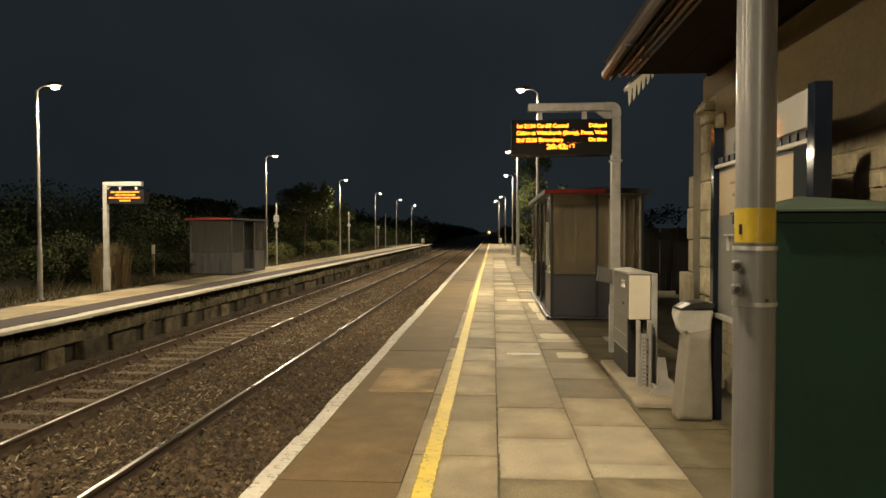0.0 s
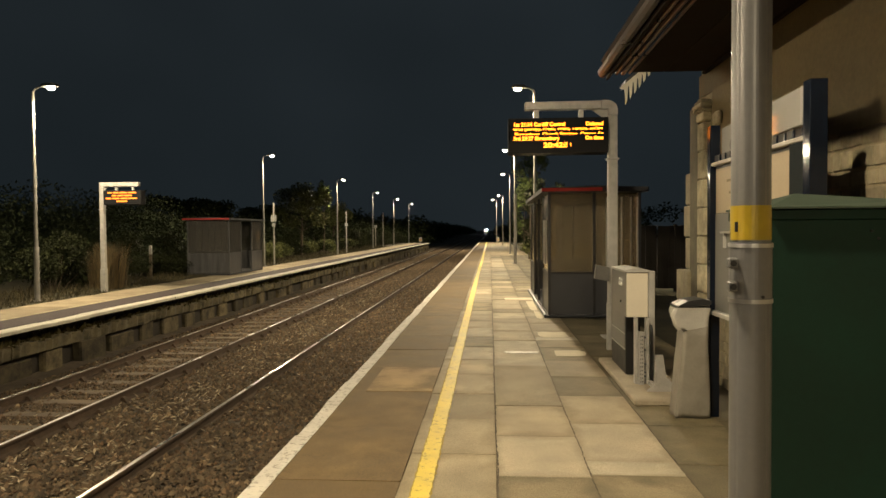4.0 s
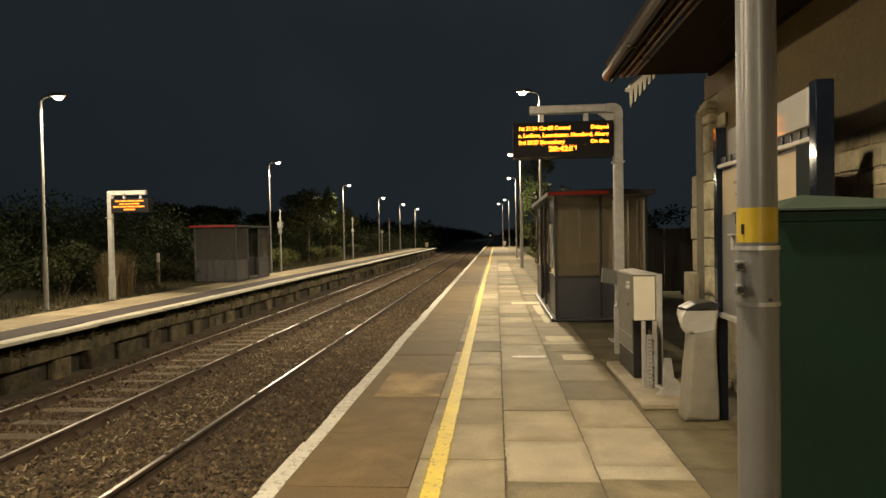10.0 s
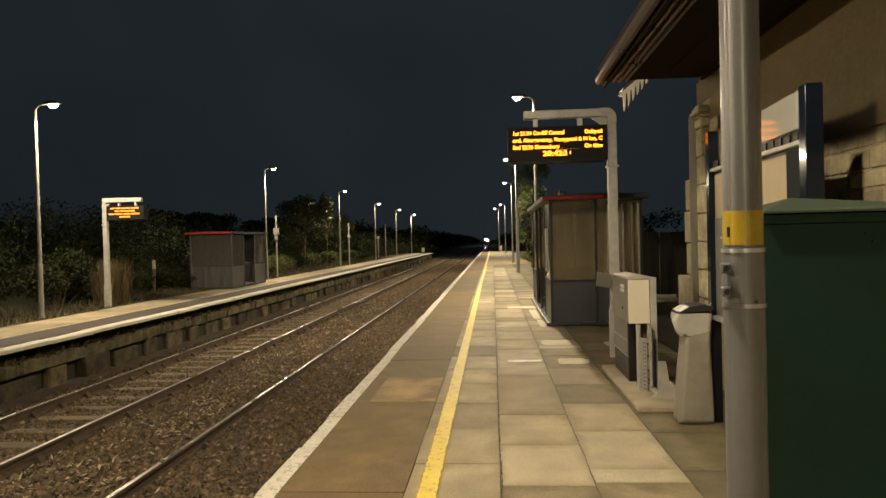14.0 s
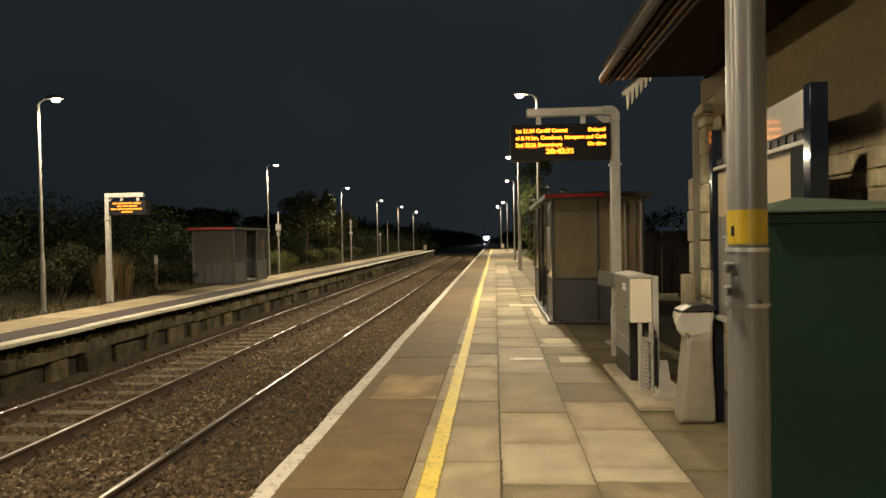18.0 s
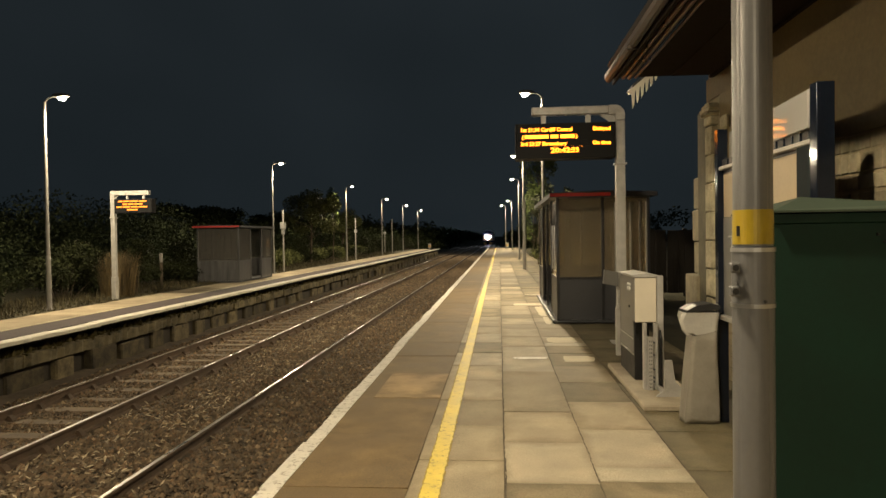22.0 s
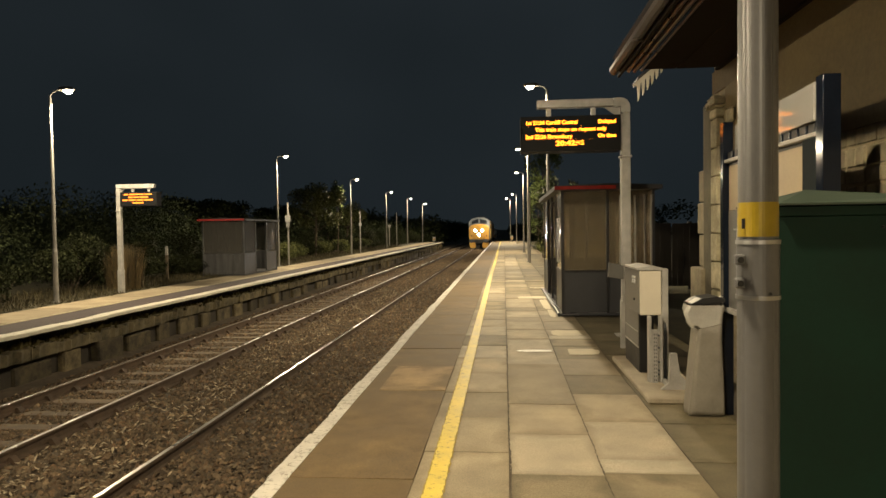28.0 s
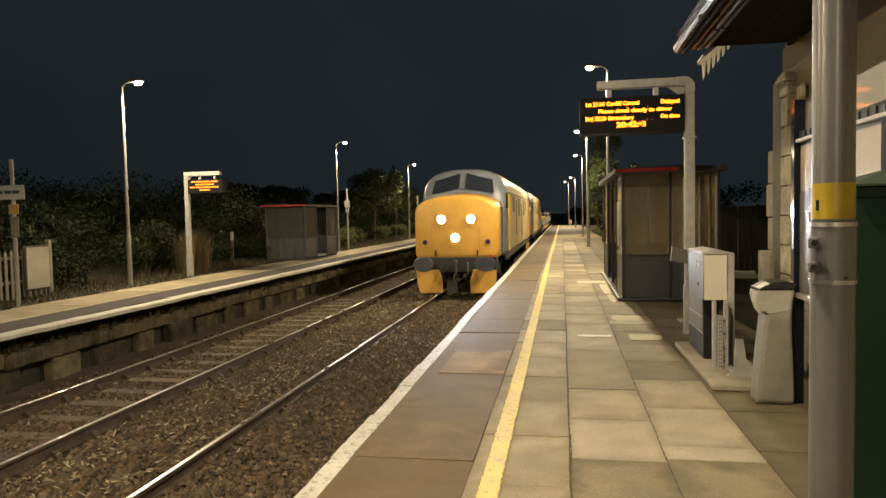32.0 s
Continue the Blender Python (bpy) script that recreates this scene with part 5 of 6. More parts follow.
# ---- station building ----
def station_building():
    XW, YE, ZS = 2.30, 7.68, 3.20
    YQ = 7.55                             # far side of the dressed corner stones
    w = part("wall_front", box(XW + 0.03, XW + 0.5, -9, YE - 0.03, 0.0, 3.6), MORTAR)
    setting(w, "coursed tan stone wall of the station building", "wall")
    pick = random.Random(3)
    meshes = {}
    for L in (0.11, 0.17, 0.24):
        for h in (0.10, 0.13):
            bm = box(-0.05, 0.0, -L / 2, L / 2, -h / 2, h / 2, 0.010)
            for v in bm.verts:
                v.co.x += 0.012 * noise.noise(v.co * 9)
                v.co.z += 0.006 * noise.noise(v.co * 7 + Vector((3, 0, 0)))
            meshes[(L, h)] = mesh_of(bm, "stone", STONE)
    z = 0.0
    while z < 2.1:
        h = pick.choice((0.10, 0.13))
        y = 2.7 + pick.random() * 0.2
        while y < YQ - 0.42:
            L = pick.choice((0.11, 0.17, 0.24))
            if y + L > YQ - 0.30:
                break
            ob = new("stone", meshes[(L, h)])
            ob.parent = w
            ob.matrix_local = pose(XW + 0.077 - pick.random() * 0.007, y + L / 2, z + h / 2, pick.gauss(0, 0.5), pick.gauss(0, 0.6), pick.gauss(0, 0.8))
            y += L + 0.01
        z += h + 0.01
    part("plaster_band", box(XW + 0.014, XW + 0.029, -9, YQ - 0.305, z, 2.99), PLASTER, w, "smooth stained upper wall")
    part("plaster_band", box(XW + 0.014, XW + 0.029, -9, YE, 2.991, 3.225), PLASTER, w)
    # dressed corner stones
    z = 0.0
    k = 0
    while z < 2.6:
        L = 0.29 if k % 2 else 0.21
        ob = part("quoin", box(XW - 0.04 - pick.random() * 0.008, XW + 0.46, YQ - L, YQ, z, z + 0.292, 0.012), STONE_PALE, w)
        z += 0.30
        k += 1
    cap = part("corner_corbel", box(XW - 0.055, XW + 0.2, YQ - 0.23, YQ + 0.005, 2.705, 2.795, 0.012), STONE_PALE, w, "carved pale corbel")
    for out, y0, y1, z0, z1 in ((0.075, -0.25, 0.01, 2.797, 2.835), (0.095, -0.29, 0.02, 2.837, 2.885), (0.075, -0.22, 0.02, 2.887, 2.925), (0.05, -0.12, 0.01, 2.927, 2.955)):
        bm = box(XW - out, XW + 0.2, YQ + y0, YQ + y1, z0, z1, 0.014)
        for v in bm.verts:
            v.co += Vector((0.012, 0.02, 0.008)) * noise.noise(v.co * 14)
        part("corbel_course", bm, STONE_PALE, cap)
    for k in range(3):
        part("corbel_flute", tube((XW - 0.094, YQ - 0.24 + k * 0.09, 2.80), (XW - 0.064, YQ - 0.21 + k * 0.09, 2.90), 0.016, 0.01, 8), STONE_PALE, cap)
    stop = box(XW - 0.035, XW + 0.014, 6.93, 7.10, 2.60, 2.745, 0.02)
    for v in stop.verts:
        v.co += Vector((0.01, 0.02, 0.012)) * noise.noise(v.co * 12)
    part("label_stop", stop, STONE_PALE, w, "worn pale carved stone")
    # lower pier just past the corner
    p = empty("stone_pier", 2.36, 7.90, 0)
    tagged(p, "low stepped stone pier beside the building corner", "pier")
    z, k = 0.0, 0
    while z < 2.1:
        part("block", box(-0.045 - (0.085 if z < 1.0 else 0.0), 0.3, -0.10, 0.30 if k % 2 else 0.36, z, z + 0.36, 0.012), STONE, p)
        z += 0.37
        k += 1
    part("pilaster", box(2.268, 2.6, YQ + 0.004, 7.86, 0.0, 2.9, 0.008), SHADED_STONE, w, "plain stone return beside the corner")
    # eaves
    sf = empty("eaves", 1.235, 0, ZS)
    tagged(sf, "dark boarded overhanging eaves with a gutter", "eaves")
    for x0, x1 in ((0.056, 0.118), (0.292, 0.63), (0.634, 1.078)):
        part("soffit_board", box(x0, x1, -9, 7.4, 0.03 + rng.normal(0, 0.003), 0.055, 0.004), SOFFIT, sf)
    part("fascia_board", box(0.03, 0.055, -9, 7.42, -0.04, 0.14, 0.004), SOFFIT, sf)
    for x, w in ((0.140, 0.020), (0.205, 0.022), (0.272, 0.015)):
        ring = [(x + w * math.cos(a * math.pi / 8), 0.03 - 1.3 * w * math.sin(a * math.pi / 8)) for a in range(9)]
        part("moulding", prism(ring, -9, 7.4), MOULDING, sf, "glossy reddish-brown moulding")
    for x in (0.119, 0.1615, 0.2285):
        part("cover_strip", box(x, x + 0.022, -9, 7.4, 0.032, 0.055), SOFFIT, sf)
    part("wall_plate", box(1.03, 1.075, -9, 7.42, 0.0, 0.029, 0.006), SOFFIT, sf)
    g = part("gutter", prism([(-0.055, 0.06), (-0.05, 0.02), (-0.03, -0.01), (0.0, -0.015), (0.02, 0.0), (0.028, 0.06), (0.02, 0.06), (-0.002, 0.0), (-0.03, 0.005), (-0.042, 0.06)], -9, 7.42), GUTTER, sf, "painted cast gutter")
    y = 0.6
    while y < 7.2:
        part("gutter_joint", box(-0.062, 0.0295, y - 0.03, y + 0.03, -0.022, 0.0), GUTTER, g)
        y += 1.83
    rf = empty("building_roof", 1.2, 0, ZS + 0.15)
    tagged(rf, "dark slate roof slope of the station building", "roof")
    part("rear_slope", prism([(4.401, 3.1), (8.8, 0.0), (8.75, -0.06), (4.401, 3.0)], -9, 7.35), SLATE, rf)
    for yy in (-8.97, 7.1):
        part("gable_wall", prism([(1.61, -3.3), (8.2, -3.3), (8.2, 0.3), (4.4, 2.95), (1.61, 1.0)], yy, yy + 0.24), WING_WALL, rf)
    part("rear_wall", box(8.0, 8.24, -8.7, 7.09, -3.34, 0.3), WING_WALL, rf)
    part("slope", prism([(0.0, 0.0), (4.4, 3.1), (4.4, 3.0), (0.05, -0.06)], -9, 7.35), SLATE, rf)
    # set back gable wing with carved bargeboard
    gw = empty("gable_wing", 1.78, 9.1, 0.14)
    tagged(gw, "dark gabled wing with pale scalloped bargeboard", "building")
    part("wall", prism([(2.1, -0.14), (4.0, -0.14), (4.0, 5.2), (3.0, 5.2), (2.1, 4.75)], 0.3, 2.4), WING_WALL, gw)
    part("roof", prism([(0.02, 3.30), (2.6, 5.42), (2.6, 5.50), (0.02, 3.38)], -0.02, 0.32), SLATE, gw)
    part("bargeboard", prism([(-0.06, 3.27), (0.0, 3.25), (0.42, 3.60), (0.42, 3.665)], -0.06, -0.021), BARGE, gw, "pale carved bargeboard")
    for k in range(7):
        a = k * 0.058
        zt = 3.255 + a * 0.835
        l = 0.20 * (1 - 0.11 * k)
        part("dagger", prism([(a, zt), (a + 0.045, zt + 0.035), (a + 0.032, zt - l * 0.7), (a + 0.012, zt - l)], -0.058, -0.03), BARGE, gw)


# ---- opposite platform things ----
def sign_post(x, y, top, label):
    t = empty("sign_post", x, y, 0)
    tagged(t, label, "sign post", group="slim posts on the opposite platform")
    part("pole", tube((0, 0, -0.05), (0, 0, top), 0.038, 0.038, 10), GALV_DULL, t)
    return t


def far_fence_and_sign():
    s = sign_post(-10.22, 11.3, 2.80, "grey post carrying a white station name board and notices")
    b = part("name_board", box(-0.62, 0.30, -0.06, -0.039, 2.04, 2.31, 0.006), SIGN_WHITE, s, "white station name board")
    for a, c in ((-0.55, -0.42), (-0.40, -0.30), (-0.27, -0.16), (-0.13, 0.02), (0.04, 0.20)):
        part("letter_bar", box(a, c, -0.063, -0.0605, 2.15, 2.21), DARK_GREY, b)
    part("arrow_plate", box(-0.06, 0.15, -0.058, -0.039, 1.76, 1.95, 0.004), AMBER_PLATE, s, "small brown and amber plate")
    part("notice_plate", box(-0.03, 0.14, -0.058, -0.039, 1.33, 1.72, 0.004), PICKET, s, "small pale notice plate")
    f = empty("picket_fence", -11.0, 13.05, 0)
    tagged(f, "weathered pale picket fence behind the platform", "fence")
    for zz in (0.35, 0.85):
        part("fence_rail", box(-0.02, 0.02, -4.6, 0.0, zz, zz + 0.07, 0.006), PICKET, f)
    pm = mesh_of(prism([(-0.035, 0.05), (0.035, 0.05), (0.035, 1.0), (0.0, 1.06), (-0.035, 1.0)], 0.021, 0.04, axis="x"), "picket", PICKET)
    for k in range(30):
        ob = new("picket", pm)
        ob.parent = f
        ob.matrix_local = pose(0, -0.15 - k * 0.15, rng.normal(0, 0.012), 0, 0, rng.normal(0, 1.0))
    for yy in (0.0, -2.3, -4.6):
        part("fence_post", box(-0.05, 0.05, yy - 0.05, yy + 0.05, 0.0, 1.22, 0.012), PICKET, f)
    n = empty("notice_board", -10.9, 12.6, 0)
    tagged(n, "pale poster board fixed against the picket fence", "notice board")
    part("panel", box(0.0, 0.03, -0.31, 0.31, 0.22, 1.08, 0.004), PICKET_BOARD, n)
    part("frame", box(-0.02, -0.001, -0.36, 0.34, 0.18, 1.12, 0.004), FRAME_DARK, n)
    for yy in (-0.3, 0.3):
        part("leg", box(-0.03, 0.0, yy - 0.02, yy + 0.02, 0.0, 0.22), FRAME_DARK, n)


def far_posts():
    a = sign_post(-10.15, 31.4, 2.95, "slim grey post with a small white box")
    part("box", box(-0.11, 0.11, -0.1, 0.1, 2.05, 2.36, 0.01), GREY_BOX, a)
    part("lower_box", box(-0.07, 0.07, -0.08, 0.08, 1.8, 2.04, 0.01), GREY_BOX, a)
    c = sign_post(-10.2, 47.8, 3.0, "slim grey post with small fittings")
    part("fitting", box(-0.1, 0.1, -0.08, 0.08, 1.95, 2.15, 0.01), GREY_BOX, c)
    sign_post(-10.7, 67.5, 3.4, "slim grey post at the platform back")
    e = sign_post(-11.2, 66.0, 2.0, "short post with a small pale head")
    part("head", box(-0.12, 0.12, -0.1, 0.1, 1.9, 2.15, 0.02), GREY_BOX, e)
    m = empty("end_marker", -8.9, 86.5, 0)
    tagged(m, "small white and orange board at the platform end", "marker board")
    part("board", box(-0.2, 0.2, -0.02, 0.02, 0.15, 0.72, 0.01), GREY_BOX, m)
    part("stripe", box(-0.16, 0.16, -0.026, -0.021, 0.28, 0.5), AMBER_PLATE, m, "orange stripe")
    part("leg", tube((0, 0.03, 0), (0, 0.03, 0.2), 0.03, 0.03, 8), GALV_DULL, m)
    copy_thing(m, pose(1.0, 87.2, 0))
    sign_post(1.22, 31.2, 3.2, "slim grey post on the near platform")


def marker_post():
    t = empty("marker_post", -11.55, 22.45, 0)
    tagged(t, "short weathered pale post in the long grass", "post")
    # night shade put into colour: dark lower post, pale lit top
    part("post", box(-0.04, 0.04, -0.04, 0.04, -0.1, 0.84, 0.01), BARK, t)
    part("painted_top", box(-0.042, 0.042, -0.042, 0.042, 0.841, 1.10, 0.006), GALV_DULL, t, "pale lit top")
    part("cap", prism([(-0.05, 1.101), (0.05, 1.101), (0.02, 1.15), (-0.02, 1.15)], -0.05, 0.05), GALV_DULL, t)


def boundary_fence():
    t = empty("board_fence", 2.75, 18.2, 0)
    tagged(t, "dark close-boarded fence beyond the waiting shelter", "fence")
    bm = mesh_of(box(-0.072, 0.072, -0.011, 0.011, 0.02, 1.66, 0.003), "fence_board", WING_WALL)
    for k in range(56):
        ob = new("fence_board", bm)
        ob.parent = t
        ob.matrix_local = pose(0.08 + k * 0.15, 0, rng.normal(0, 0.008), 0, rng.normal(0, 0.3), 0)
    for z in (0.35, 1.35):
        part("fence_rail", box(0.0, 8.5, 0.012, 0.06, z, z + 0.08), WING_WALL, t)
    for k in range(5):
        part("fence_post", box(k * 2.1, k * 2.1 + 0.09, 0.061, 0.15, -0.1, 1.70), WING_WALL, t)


# ---- plants ----
def leaves(centres, spread, count, size, rg, flat=0.75):
    V, F = [], []
    centres = np.asarray(centres, float)
    idx = rg.integers(0, len(centres), count)
    off = rg.normal(0, 1, (count, 3))
    off /= np.linalg.norm(off, axis=1)[:, None] + 1e-6
    off *= (rg.random((count, 1)) ** 0.45) * np.asarray(spread)
    P = centres[idx] + off
    for i in range(count):
        u = rg.normal(0, 1, 3)
        u /= np.linalg.norm(u) + 1e-6
        w = np.cross(u, rg.normal(0, 1, 3))
        w /= np.linalg.norm(w) + 1e-6
        s = size * (0.6 + 0.8 * rg.random())
        n = np.cross(u, w)
        p = P[i]
        b = len(V)
        V += [p - u * s, p + w * s * 0.45 + n * s * 0.12, p + u * s, p - w * s * 0.45 + n * s * 0.12]
        F += [(b, b + 1, b + 2), (b, b + 2, b + 3)]
    return V, F


def bush(name, label, seed, w, h, count, size, mat, at):
    rg = np.random.default_rng(seed)
    t = empty(name, 0, 0, 0)
    tagged(t, label, "bush", group="bushes by the line")
    cs = []
    bm = bmesh.new()
    for k in range(11):
        a = rg.random() * 6.28
        r = w * (0.15 + 0.75 * rg.random())
        z = h * (0.25 + 0.6 * rg.random()) * (1 - 0.25 * r / w)
        c = (r * math.cos(a), r * math.sin(a), z)
        cs.append(c)
        tube((c[0] * 0.2, c[1] * 0.2, -0.05), c, 0.025, 0.008, 5, bm)
    part("stem", bm, BARK, t)
    V, F = leaves(cs, (w * 0.42, w * 0.42, h * 0.26), count, size, rg)
    V = [(v[0], v[1], max(0.0, v[2])) for v in V]
    raw("foliage", V, F, mat, t)
    t.matrix_basis = at
    return t


def tree(label, seed, height, spread, count, size, mat, at, trunk=0.12, low=0.3):
    rg = np.random.default_rng(seed)
    t = empty("tree", 0, 0, 0)
    tagged(t, label, "tree", group="trees by the line")
    bm = bmesh.new()
    tube((0, 0, -0.1), (0.1, 0, height * 0.5), trunk, trunk * 0.65, 9, bm)
    tube((0.1, 0, height * 0.5), (0.0, 0.1, height * 0.9), trunk * 0.65, trunk * 0.2, 8, bm)
    cs = []
    for k in range(16):
        z0 = height * (low + (0.8 - low) * rg.random())
        a = rg.random() * 6.28
        r = spread * (0.35 + 0.6 * rg.random())
        c = (r * math.cos(a), r * math.sin(a), z0 + height * 0.12 + 0.2 * rg.random() * height)
        tube((0.08, 0, z0), c, trunk * 0.3, 0.012, 6, bm)
        cs.append(c)
    part("trunk", bm, BARK, t)
    V, F = leaves(cs, (spread * 0.36, spread * 0.36, height * 0.12), count, size, rg)
    raw("crown", V, F, mat, t)
    t.matrix_basis = at
    return t


def reeds(at):
    rg = np.random.default_rng(4)
    V, F = [], []
    for i in range(650):
        a, r = rg.random() * 6.28, 0.5 * rg.random() ** 0.5
        x, y = r * math.cos(a), r * math.sin(a)
        h = 0.75 + 0.65 * rg.random()
        lx, ly = rg.normal(0, 0.14, 2)
        wx, wy = 0.012 * math.cos(a + 1.5), 0.012 * math.sin(a + 1.5)
        b = len(V)
        V += [(x - wx, y - wy, 0), (x + wx, y + wy, 0), (x + lx * 0.5 + wx, y + ly * 0.5 + wy, h * 0.6), (x + lx * 0.5 - wx, y + ly * 0.5 - wy, h * 0.6), (x + lx * 1.3, y + ly * 1.3, h)]
        F += [(b, b + 1, b + 2, b + 3), (b + 3, b + 2, b + 4)]
    t = empty("reed_clump", 0, 0, 0)
    tagged(t, "clump of dry tan reeds behind the platform", "grass clump")
    raw("tuft", V, F, STRAW, t)
    t.matrix_basis = at


def plants():
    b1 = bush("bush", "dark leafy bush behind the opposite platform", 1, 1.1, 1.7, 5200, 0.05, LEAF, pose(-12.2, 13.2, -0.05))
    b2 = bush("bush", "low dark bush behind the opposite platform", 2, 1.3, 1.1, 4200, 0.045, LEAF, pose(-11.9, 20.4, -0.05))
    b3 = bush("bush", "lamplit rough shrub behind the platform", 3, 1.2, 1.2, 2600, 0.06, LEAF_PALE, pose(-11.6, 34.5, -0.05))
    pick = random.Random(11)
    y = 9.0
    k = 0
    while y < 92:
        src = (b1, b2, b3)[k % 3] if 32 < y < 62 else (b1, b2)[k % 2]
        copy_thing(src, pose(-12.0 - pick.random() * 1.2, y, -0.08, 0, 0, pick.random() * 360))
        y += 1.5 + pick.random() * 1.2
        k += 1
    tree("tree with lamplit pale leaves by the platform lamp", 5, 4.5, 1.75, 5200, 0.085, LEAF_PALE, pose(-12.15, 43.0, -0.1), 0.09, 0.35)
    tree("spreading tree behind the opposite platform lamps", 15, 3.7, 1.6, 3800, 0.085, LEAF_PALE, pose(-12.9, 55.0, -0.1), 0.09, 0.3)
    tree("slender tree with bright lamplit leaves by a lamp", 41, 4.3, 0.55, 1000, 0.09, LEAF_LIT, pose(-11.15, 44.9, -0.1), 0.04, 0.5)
    t2 = tree("dark tree behind the opposite platform", 6, 3.7, 2.4, 6000, 0.11, LEAF_FAR, pose(-18.0, 39.0, -0.3), 0.13)
    for x, y, r in ((-17, 46, 100), (-16, 54, 200), (-15.5, 63, 310), (-16.5, 72, 20), (-15.5, 82, 150), (-17, 96, 250)):
        copy_thing(t2, pose(x - 2.5, y, -0.3, 0, 0, r))
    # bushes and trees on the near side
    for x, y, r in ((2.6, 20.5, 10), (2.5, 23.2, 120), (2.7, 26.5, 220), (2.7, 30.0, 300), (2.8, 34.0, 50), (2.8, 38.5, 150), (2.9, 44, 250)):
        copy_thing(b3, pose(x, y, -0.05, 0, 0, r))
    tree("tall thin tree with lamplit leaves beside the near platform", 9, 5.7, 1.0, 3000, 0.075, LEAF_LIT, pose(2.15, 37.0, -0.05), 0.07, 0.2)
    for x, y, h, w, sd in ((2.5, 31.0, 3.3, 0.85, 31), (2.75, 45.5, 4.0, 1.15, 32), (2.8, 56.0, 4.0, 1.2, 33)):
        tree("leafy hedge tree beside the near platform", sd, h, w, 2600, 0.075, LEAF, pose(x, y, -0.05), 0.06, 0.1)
    # far woods closing the view on both sides of the line
    rg = np.random.default_rng(21)
    cs = []
    for i in range(420):
        y = 96 + 420 * rg.random() ** 1.5
        side = rg.random() < 0.55
        x = -11 - 26 * rg.random() ** 1.3 if side else 4 + 22 * rg.random() ** 1.3
        cs.append((x, y, rg.random() * (1.6 + 2.6 * min(1, abs(x + 3.5) / 18))))
    V, F = leaves(cs, (2.4, 2.4, 1.5), 60000, 0.30, rg)
    cs = []
    for i in range(250):
        cs.append((-14 - 11 * rg.random(), 28 + 68 * rg.random() ** 1.1, 2.4 * rg.random()))
    near = [(-14.2 - 9 * rg.random() ** 1.3, 3 + 29 * rg.random(), 0.2 + 2.5 * rg.random()) for i in range(210)]
    for centres, spread, count, size in ((cs, (1.7, 1.7, 1.0), 50000, 0.10), (near, (1.25, 1.25, 0.85), 90000, 0.058)):
        V2, F2 = leaves(centres, spread, count, size, rg)
        F = F + [tuple(i + len(V) for i in f) for f in F2]
        V = V + V2
    tagged(raw("far_woods", V, F, LEAF_FAR), "dark woods behind the platforms and along the line", "woods", kind="stuff")
    reeds(pose(-10.84, 18.6, -0.02))
    # rough grass along the back of the opposite platform
    V, F = [], []
    for i in range(22000):
        y = 8 + 60 * rg.random() ** 1.5
        x = -10.12 - 1.5 * rg.random() ** 1.3 * 1.7 + 0.06 * math.sin(y * 3.1) + 0.05 * math.sin(y * 7.7)
        h = 0.03 + 0.22 * rg.random() * min(1.0, 0.15 + (-10.05 - x) * 0.8)
        a = rg.random() * 6.28
        lx, ly = rg.normal(0, 0.05, 2)
        b = len(V)
        V += [(x - 0.012 * math.cos(a), y - 0.012 * math.sin(a), 0.0), (x + 0.012 * math.cos(a), y + 0.012 * math.sin(a), 0.0), (x + lx, y + ly, h)]
        F.append((b, b + 1, b + 2))
    tagged(raw("verge_grass", V, F, GRASS), "rough dry grass along the platform back", "grass", kind="stuff")


# ---- the train ----
def body_ring(y, w, zb, zs, zt, n=12, power=2.5):
    """Cross-section: flat sides up to zs, then an arch up to zt."""
    pts = [(-w * 0.94, y, zb), (-w, y, zb + 0.12), (-w, y, zs)]
    for k in range(1, n):
        a = math.pi * (1 - k / n)
        c, s = math.cos(a), math.sin(a)
        pts.append((w * math.copysign(abs(c) ** (2 / power), c), y, zs + (zt - zs) * abs(s) ** (2 / power)))
    return pts + [(w, y, zs), (w, y, zb + 0.12), (w * 0.94, y, zb)]


def headlight(nose, x, z, r=0.098):
    """Sealed-beam lamp in a short bezel, with an added baffle in front that narrows its beam."""
    part("headlight_ring", tube((x, -0.066, z), (x, 0.05, z), r + 0.018, r + 0.03, 24, caps=False), TRAIN_YELLOW, nose)
    part("headlight", tube((x, -0.012, z), (x, -0.005, z), r, r, 24), HEAD_GLOW, nose, "bright white headlight")
    grid = bmesh.new()
    for k in range(-3, 4):
        o = k * 0.028
        h = math.sqrt(max(0.0001, r * r - o * o))
        box(x + o - 0.0012, x + o + 0.0012, -0.058, -0.013, z - h, z + h, bm=grid)
        box(x - h, x + h, -0.057, -0.014, z + o - 0.0012, z + o + 0.0012, bm=grid)
    part("glare_grid", grid, BLACK, nose, "added black baffle that narrows the beam")


